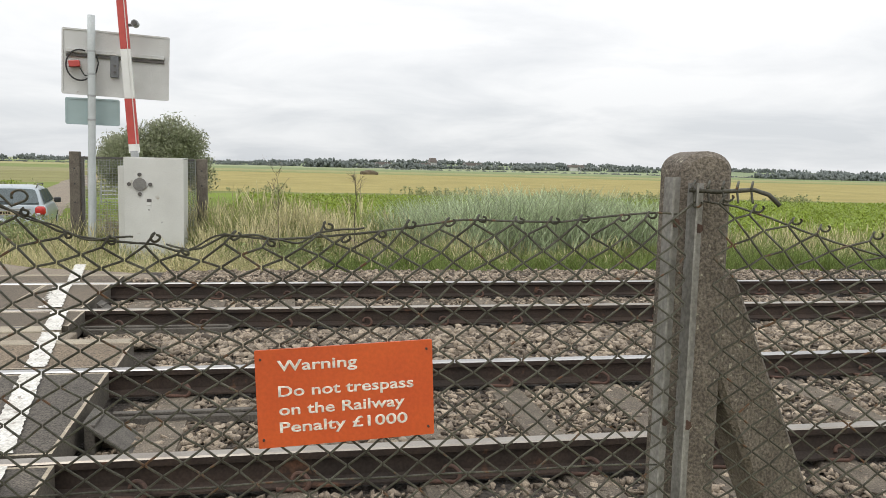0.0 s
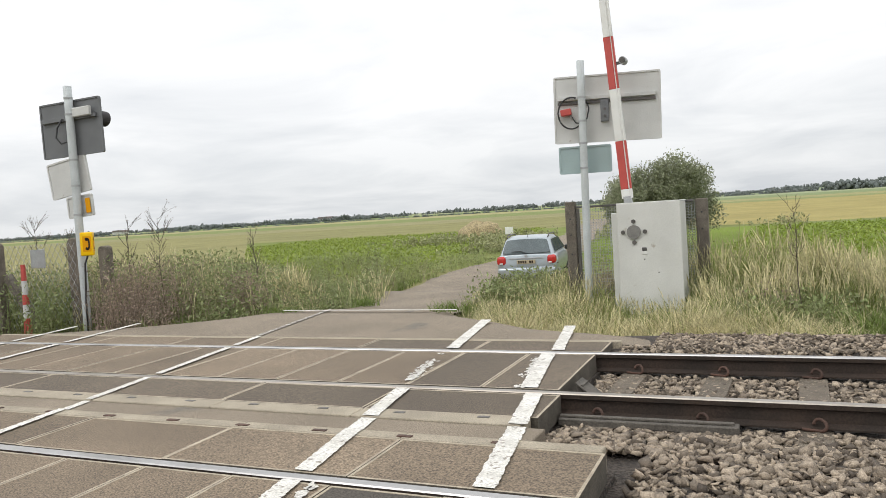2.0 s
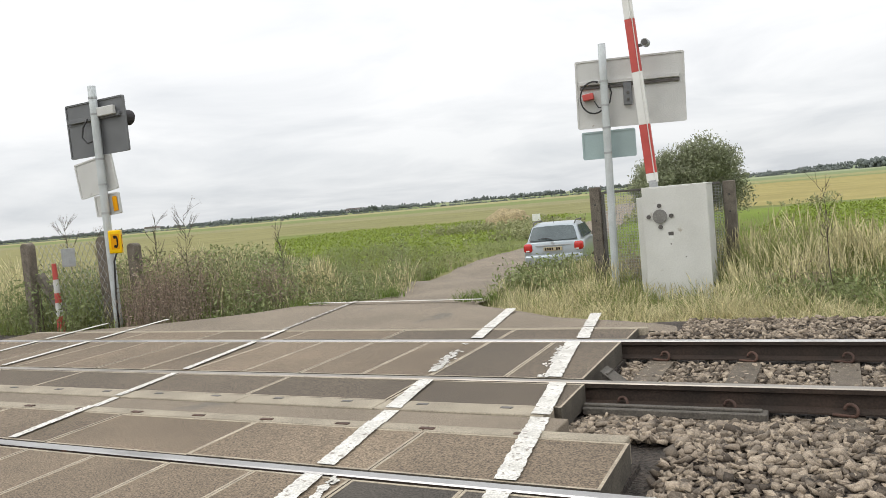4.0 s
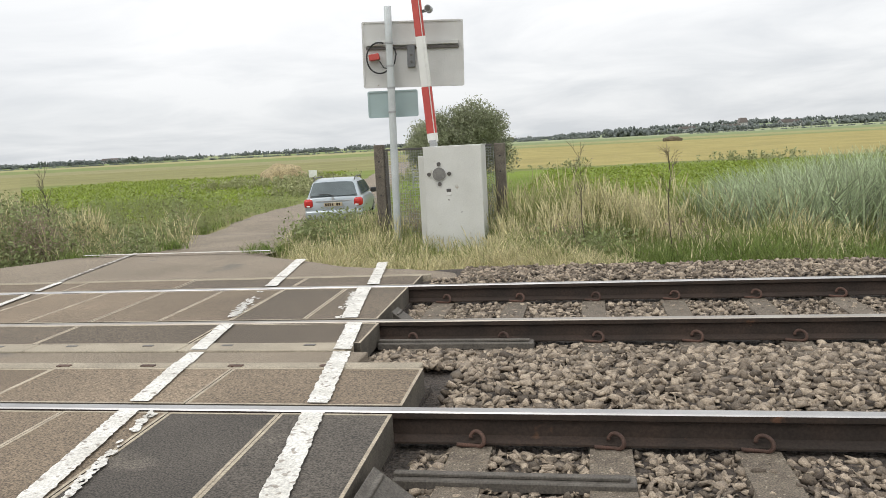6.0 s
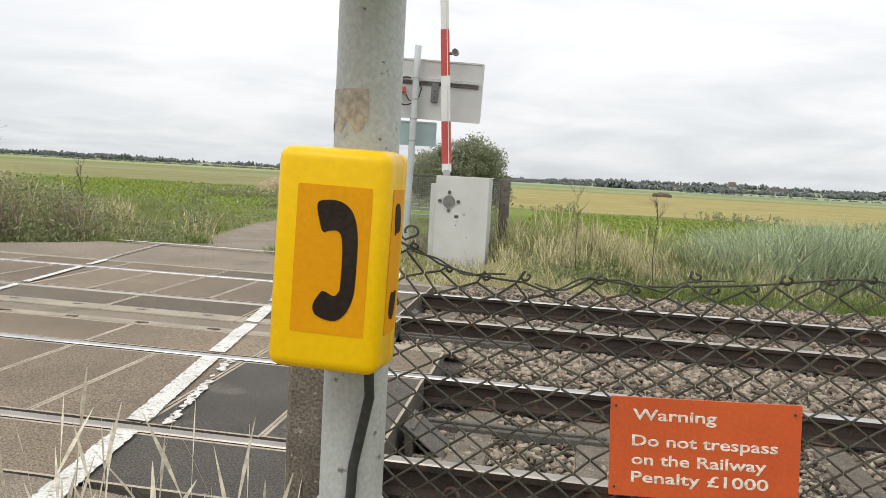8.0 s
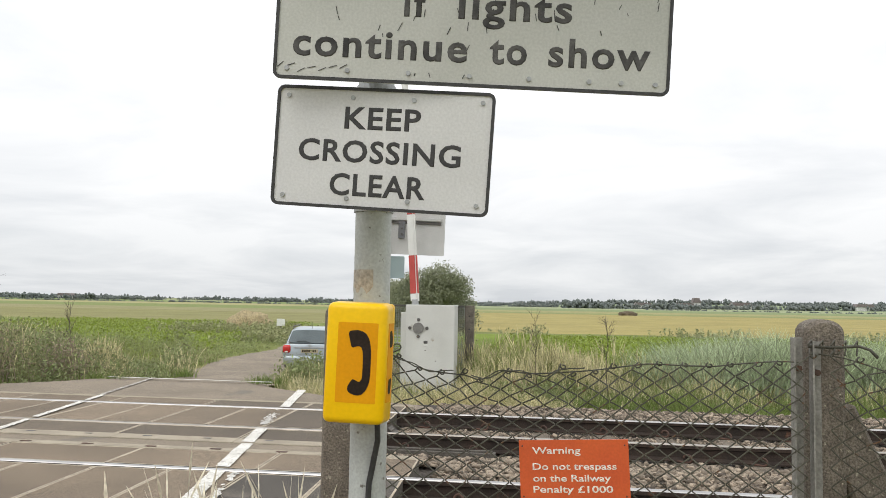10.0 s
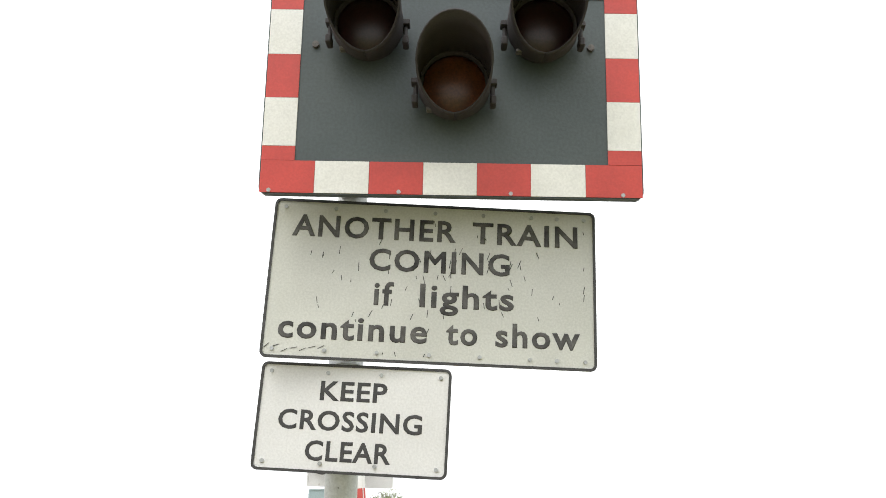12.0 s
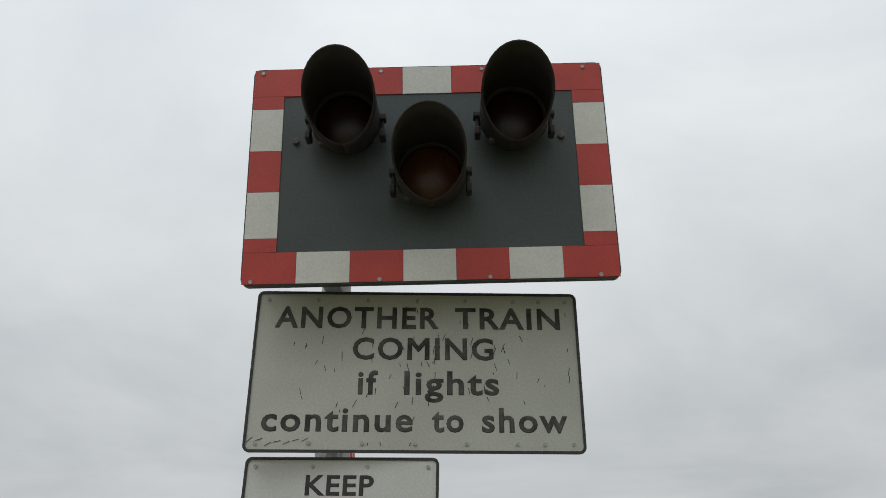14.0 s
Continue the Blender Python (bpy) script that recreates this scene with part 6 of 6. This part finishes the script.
def scatter(n, x0, x1, y0, y1, rng, extra=None, clump=0.0):
    x, y = rng.uniform(x0, x1, n), rng.uniform(y0, y1, n)
    if clump:
        k = max(1, n // 22)
        cx, cy = rng.uniform(x0, x1, k), rng.uniform(y0, y1, k)
        j = rng.integers(0, k, n)
        x, y = cx[j] + rng.normal(size=n) * clump, cy[j] + rng.normal(size=n) * clump
    ok = ~on_road(x, y)
    if extra is not None:
        ok &= extra(x, y)
    x, y = x[ok], y[ok]
    return np.stack([x, y, ground_z(x, y) - 0.03], 1)


def low_edge(x, y):
    """Grass stands lower beside the road, the ballast and the machine."""
    f = np.where((x < 7) & (x > -4.2) & (y < 10), np.clip(0.24 + 0.2 * (y - 6.4), 0.24, 1), 1.0)
    f = np.where((x < -1.6) & (x > -4.6) & (y < 14), f * 0.8, f)
    f = np.where((x > 1.9) & (y > 6) & (y < 9.0), np.minimum(f, 0.6), f)
    f = np.where((np.abs(x + 1.0) < 0.75) & (y > 7.5) & (y < 9.45), np.minimum(f, 0.42), f)
    d = road_left(y) - x
    f = np.where((d > 0) & (y > 6), np.minimum(f, np.clip((0.3 + 0.45 * d) * np.where(y < 8.4, 1.0, 0.6), 0.16, 1)), f)
    d = x - road_right(y)
    return np.where((d > 0) & (y > 9) & (y < 60), np.minimum(f, np.clip(0.5 + 0.7 * d, 0.4, 1)), f)


def grass(name, specs, mat, label, seed, head=False):
    rng = np.random.default_rng(seed)
    items = []
    for n, x0, x1, y0, y1, h0, h1, w, bend, clump in specs:
        r = scatter(n, x0, x1, y0, y1, rng, clump=clump)
        m = len(r)
        tuft = 1.0 + 0.2 * np.sin(r[:, 0] * 2.3 + 1.7 * np.sin(r[:, 1] * 1.9)) + 0.13 * np.sin(r[:, 0] * 6.1 + r[:, 1] * 4.7)
        hh = rng.uniform(h0, h1, m) * low_edge(r[:, 0], r[:, 1]) * tuft
        items.append(blades(r, hh, rng.uniform(0.7, 1.3, m) * w, rng.uniform(0.1, 0.75, m) * hh * bend, rng, head=head, comb=0.65))
    v, f = stack_arrays(items)
    return tagged(raw(name, v, f, mat), label, "grass", kind="stuff")


grass("verge_grass", [(30000, -3.9, 9, 6.7, 10.5, 0.2, 0.8, 0.011, 1.0, 0.12), (5000, -0.6, 2.8, 9.0, 11.5, 0.5, 0.95, 0.012, 0.9, 0.14), (16000, 9, 30, 6.35, 12, 0.25, 0.62, 0.013, 1.0, 0.16),
                      (16000, -3.2, 10, 10.4, 17, 0.3, 0.7, 0.013, 0.9, 0.16), (7000, 10, 36, 12, 19, 0.3, 0.7, 0.018, 0.9, 0.2), (7000, -3.4, 14, 6.5, 7.2, 0.06, 0.2, 0.008, 1.5, 0.1),
                      (14000, -17, -5, 6.2, 20, 0.2, 0.55, 0.013, 1.0, 0.16), (9000, -24, -6, 14, 32, 0.25, 0.6, 0.022, 1.0, 0.25), (5000, -4.8, 2, 16, 30, 0.2, 0.45, 0.02, 1.0, 0.25),
                      (2600, 0.2, 4.0, -3.4, -1.35, 0.06, 0.22, 0.006, 1.1, 0.08), (1200, 0.45, 3.5, -1.7, -1.2, 0.06, 0.25, 0.006, 1.1, 0.08)], GRASS,
      "tall rough verge grass, part green and part dried", 31)
grass("lush_grass", [(15000, 1.2, 14, 6.4, 7.8, 0.4, 1.0, 0.011, 1.1, 0.2), (14000, 1.2, 14, 6.9, 9.0, 0.2, 0.5, 0.012, 1.1, 0.2), (5000, -3, 12, 8, 11, 0.3, 0.6, 0.014, 0.9, 0.3), (9000, -16, -5.3, 6.6, 14, 0.18, 0.42, 0.014, 1.0, 0.15), (5000, -12, -6, 12, 24, 0.2, 0.4, 0.02, 1.0, 0.2), (2500, -3.2, 0, 6.6, 9, 0.15, 0.35, 0.01, 1.0, 0.1)], GRASS_LUSH,
      "lush green grass along the foot of the verge", 32)
grass("dry_grass", [(700, -4.7, -3.0, 10.4, 15, 0.4, 0.7, 0.014, 0.5, 0.2), (1500, -12.5, -8, 8.6, 14, 0.7, 1.15, 0.015, 0.5, 0.2), (3000, -3.4, 4, 7.0, 10.5, 0.45, 0.9, 0.013, 0.5, 0.2), (2300, -0.5, 2.2, 8.4, 11.0, 0.65, 1.1, 0.018, 0.45, 0.2), (2600, 2.0, 14, 7.6, 9.2, 0.4, 0.8, 0.016, 0.5, 0.2), (900, 7.5, 16, 9, 11, 0.4, 0.8, 0.016, 0.5, 0.2), (900, 10, 24, 7.0, 13, 0.4, 0.8, 0.018, 0.5, 0.2), (1200, -3.6, -2.0, 8.6, 13, 0.4, 0.75, 0.016, 0.5, 0.16),
                    (2200, -9, -4.9, 8.4, 13.5, 0.4, 0.9, 0.018, 0.5, 0.14), (420, -8.0, -7.1, 9.4, 10.4, 0.9, 1.35, 0.02, 0.5, 0.2), (4200, -17, -9, 6.8, 13, 0.6, 1.2, 0.016, 0.5, 0.18), (1800, -9, -5.6, 7.6, 11, 0.5, 1.05, 0.015, 0.5, 0.16)], STRAW,
      "pale feathery seed heads of dry grass", 33, head=True)
grass("ballast_edge_grass", [(6500, -3.0, 1.4, 6.4, 7.6, 0.45, 1.0, 0.011, 1.5, 0.16), (2500, -3.4, -1.5, 6.9, 9.0, 0.4, 0.9, 0.011, 1.4, 0.14), (2500, 4.5, 14, 6.5, 7.1, 0.1, 0.26, 0.009, 1.9, 0.14)], STRAW, "bleached flattened grass at the ballast edge", 36)
rng = np.random.default_rng(40)
rr_ = scatter(15000, 2.2, 9.4, 8.4, 12.6, rng, lambda x, y: ((x - 5.9) / 3.4) ** 2 + ((y - 10.7) / 2.0) ** 2 < 1, clump=0.35)
hh = rng.uniform(0.7, 1.42, len(rr_)) * (1.05 - 0.42 * ((rr_[:, 0] - 5.6) / 3.6) ** 2)
v, f = blades(rr_, hh, rng.uniform(0.018, 0.036, len(rr_)), rng.uniform(0.15, 0.7, len(rr_)) * hh, rng, segs=5, comb=0.5)
tagged(raw("reeds", v, f, REED), "stand of tall blue-green reeds beyond the track", "reeds", kind="stuff")
tuft_roots = np.concatenate([np.array([cx, cy, -0.03]) + rng.normal(size=(n, 3)) * np.array([sx, 0.07, 0.0]) for cx, cy, n, sx in ((-5.2, 8.6, 120, 0.12), (-3.5, 7.95, 200, 0.16), (-6.3, 7.75, 100, 0.2))])
th = rng.uniform(0.05, 0.2, len(tuft_roots))
v, f = blades(tuft_roots, th, rng.uniform(0.008, 0.014, len(th)), rng.uniform(0.3, 1.0, len(th)) * th, rng)
tagged(raw("road_tufts", v, f, GRASS_LUSH), "small tufts of grass growing through the road edge", "grass", kind="stuff")
srng = np.random.default_rng(77)
st = np.stack([srng.uniform(-0.2, 0.47, 150), srng.uniform(-2.4, -1.95, 150), np.full(150, -0.06)], 1)
st[:, 2] = np.where(st[:, 0] < 0.25, -0.08, -0.3)
hs = srng.uniform(0.45, 0.95, 150) - st[:, 2] - 0.06
v, f = blades(st, hs, srng.uniform(0.009, 0.015, 150), srng.uniform(0.08, 0.35, 150) * hs, srng, head=True, tip=0.15)
tagged(raw("dry_stalks", v, f, mk("bleached_stalks", (0.72, 0.64, 0.5), (0.6, 0.53, 0.4), 0.85, 6, 60, 0.0, island=0.25, local=False, through_light=0.2)), "dry seeding grass stalks round the foot of the post", "grass", kind="stuff")


def leafy(name, specs, mat, label, seed, leaf=0.035):
    """Leafy weeds: many small leaves along thin stems."""
    rng = np.random.default_rng(seed)
    items = []
    for n, x0, x1, y0, y1, h0, h1 in specs:
        r = scatter(n, x0, x1, y0, y1, rng, clump=0.22 if y1 < 24 else 1.1)
        hh = rng.uniform(h0, h1, len(r)) * low_edge(r[:, 0], r[:, 1])
        items.append(blades(r, hh, np.full(len(r), 0.009), rng.uniform(0.1, 0.4, len(r)) * hh, rng))
        k = 16
        t = rng.uniform(0.12, 1.0, (len(r), k))
        c = r[:, None, :] + np.stack([rng.normal(size=t.shape) * 0.075, rng.normal(size=t.shape) * 0.075, t * hh[:, None]], -1)
        c = c.reshape(-1, 3)
        items.append(leaf_cards(c, rng.uniform(0.5, 1.4, len(c)) * leaf, rng))
    v, f = stack_arrays(items)
    return tagged(raw(name, v, f, mat), label, "weeds", kind="stuff")


leafy("leafy_weeds", [(3400, -12, -5.5, 7.4, 12, 0.6, 1.35), (600, -12.5, -9.7, 6.6, 8.4, 0.4, 1.2), (1500, -14, -6.5, 11, 20, 0.45, 1.05), (260, 0.4, 6, 7.6, 9, 0.25, 0.55), (520, -4.6, -2.8, 9.5, 13, 0.6, 1.0), (700, -14, -7.5, 20, 40, 0.5, 1.0), (1300, -19, -9, 13, 22, 0.45, 0.95), (600, -24, -12, 22, 34, 0.45, 0.9), (200, 0.4, 1.5, 7.6, 8.6, 0.5, 0.8)], WEED,
      "tangle of leafy green verge weeds", 51)
leafy("brown_weeds", [(36, 0.5, 1.2, 7.9, 8.6, 0.5, 1.0), (26, 1.8, 2.4, 7.9, 8.6, 0.5, 1.0), (240, -2.3, -0.4, 10.5, 11.6, 0.8, 1.35), (260, -17, -9.5, 12, 24, 0.4, 0.9), (620, -9.0, -8.1, 6.9, 7.9, 0.7, 1.3), (300, -7.6, -6.9, 7.9, 8.8, 0.7, 1.2), (240, -12, -6, 8, 12, 0.5, 1.0), (260, -3.6, 1.5, 24, 40, 0.5, 1.1), (120, 1.2, 3.5, 7.8, 9.0, 0.3, 0.55)], WEED_BROWN, "reddish-brown dead weeds in the verge", 52, leaf=0.019)
CROP = mk('crop_leaves', (0.2, 0.26, 0.036), (0.255, 0.3, 0.055), 0.6, 0.25, 12, 0.0, island=0.5, local=False, through_light=0.3)
items = []
crng = np.random.default_rng(71)
for n, x0, x1, y0, y1 in ((26000, -2, 36, 21, 58), (8000, 36, 60, 24, 58), (26000, -52, -13, 25, 80)):
    r = scatter(n, x0, x1, y0, y1, crng, lambda x, y: (x > lane_x(y) + 5.0) | ((x < lane_x(y) - 5.5) & (x > -0.8 * y - 1)))
    r[:, 2] += crng.uniform(0.02, 0.3, len(r))
    items.append(leaf_cards(r, crng.uniform(0.06, 0.15, len(r)), crng))
v, f = stack_arrays(items)
tagged(raw('crop_leaves', v, f, CROP), 'low bright green leafy crop in the fields', 'crop', kind='stuff')
leafy("bushes", [(420, -17, -11.0, 38, 58, 0.4, 1.1), (300, -26, -15, 50, 60, 0.4, 0.9), (90, -30, 60, 61, 64, 0.3, 0.7), (220, -3, 50, 60, 64, 0.3, 0.9)], WEED_PALE, "low scrub bushes at the field edge", 53, leaf=0.12)


def tall_weed(loc, h, seed, spread=0.16):
    """A tall bare weed with forked twigs and a few seed heads."""
    rng = np.random.default_rng(seed)
    ob = empty("tall_weed", loc, "tall thin dead weed with forked twigs", "weed", "tall weeds in the verges")
    bm = bmesh.new()
    top = np.array([rng.normal() * 0.05, rng.normal() * 0.05, h])
    bm_tube(limb_path(rng, (0, 0, -0.05), tuple(top * 0.97), 0.02), 0.008, 5, bm, radii=[0.008, 0.007, 0.006, 0.005, 0.0035, 0.002])
    tips = []
    for k in range(17):
        t = rng.uniform(0.5, 0.97)
        a = rng.uniform(0, 2 * np.pi)
        ln = spread * rng.uniform(0.6, 1.5) * (1.25 - t * 0.5)
        b = top * t + np.array([math.cos(a) * ln, math.sin(a) * ln, ln * rng.uniform(0.8, 1.8)])
        bm_tube([tuple(top * t), tuple((top * t + b) / 2 + np.array([0, 0, -0.015])), tuple(b)], 0.003, 4, bm, radii=[0.0035, 0.0026, 0.0015])
        tips.append(b)
        for q in range(2):
            c = b + rng.normal(size=3) * 0.04 + np.array([0, 0, 0.03])
            bm_tube([tuple((top * t + b) / 2), tuple(c)], 0.002, 4, bm)
            tips.append(c)
    part("stem", bm, BARK, ob)
    tips = np.array(tips)
    cs = np.repeat(tips, 3, 0) + rng.normal(size=(3 * len(tips), 3)) * 0.02
    v, f = leaf_cards(cs, np.full(len(cs), 0.0095), rng)
    raw("seed_head", v, f, WEED_BROWN, ob)["kind"] = "stuff"
    return ob


for i, (x, y, top, sp) in enumerate(((0.95, 8.05, 1.36, 0.09), (2.05, 8.1, 1.28, 0.12), (-11.07, 7.6, 1.86, 0.2), (-9.14, 7.6, 1.8, 0.16), (-8.32, 7.6, 1.8, 0.18), (-7.95, 9.5, 1.34, 0.14), (-10.7, 7.9, 1.6, 0.16))):
    gz = float(ground_z(x, y))
    tall_weed((x, y, gz), (top - gz) * 0.9, 60 + i, sp)
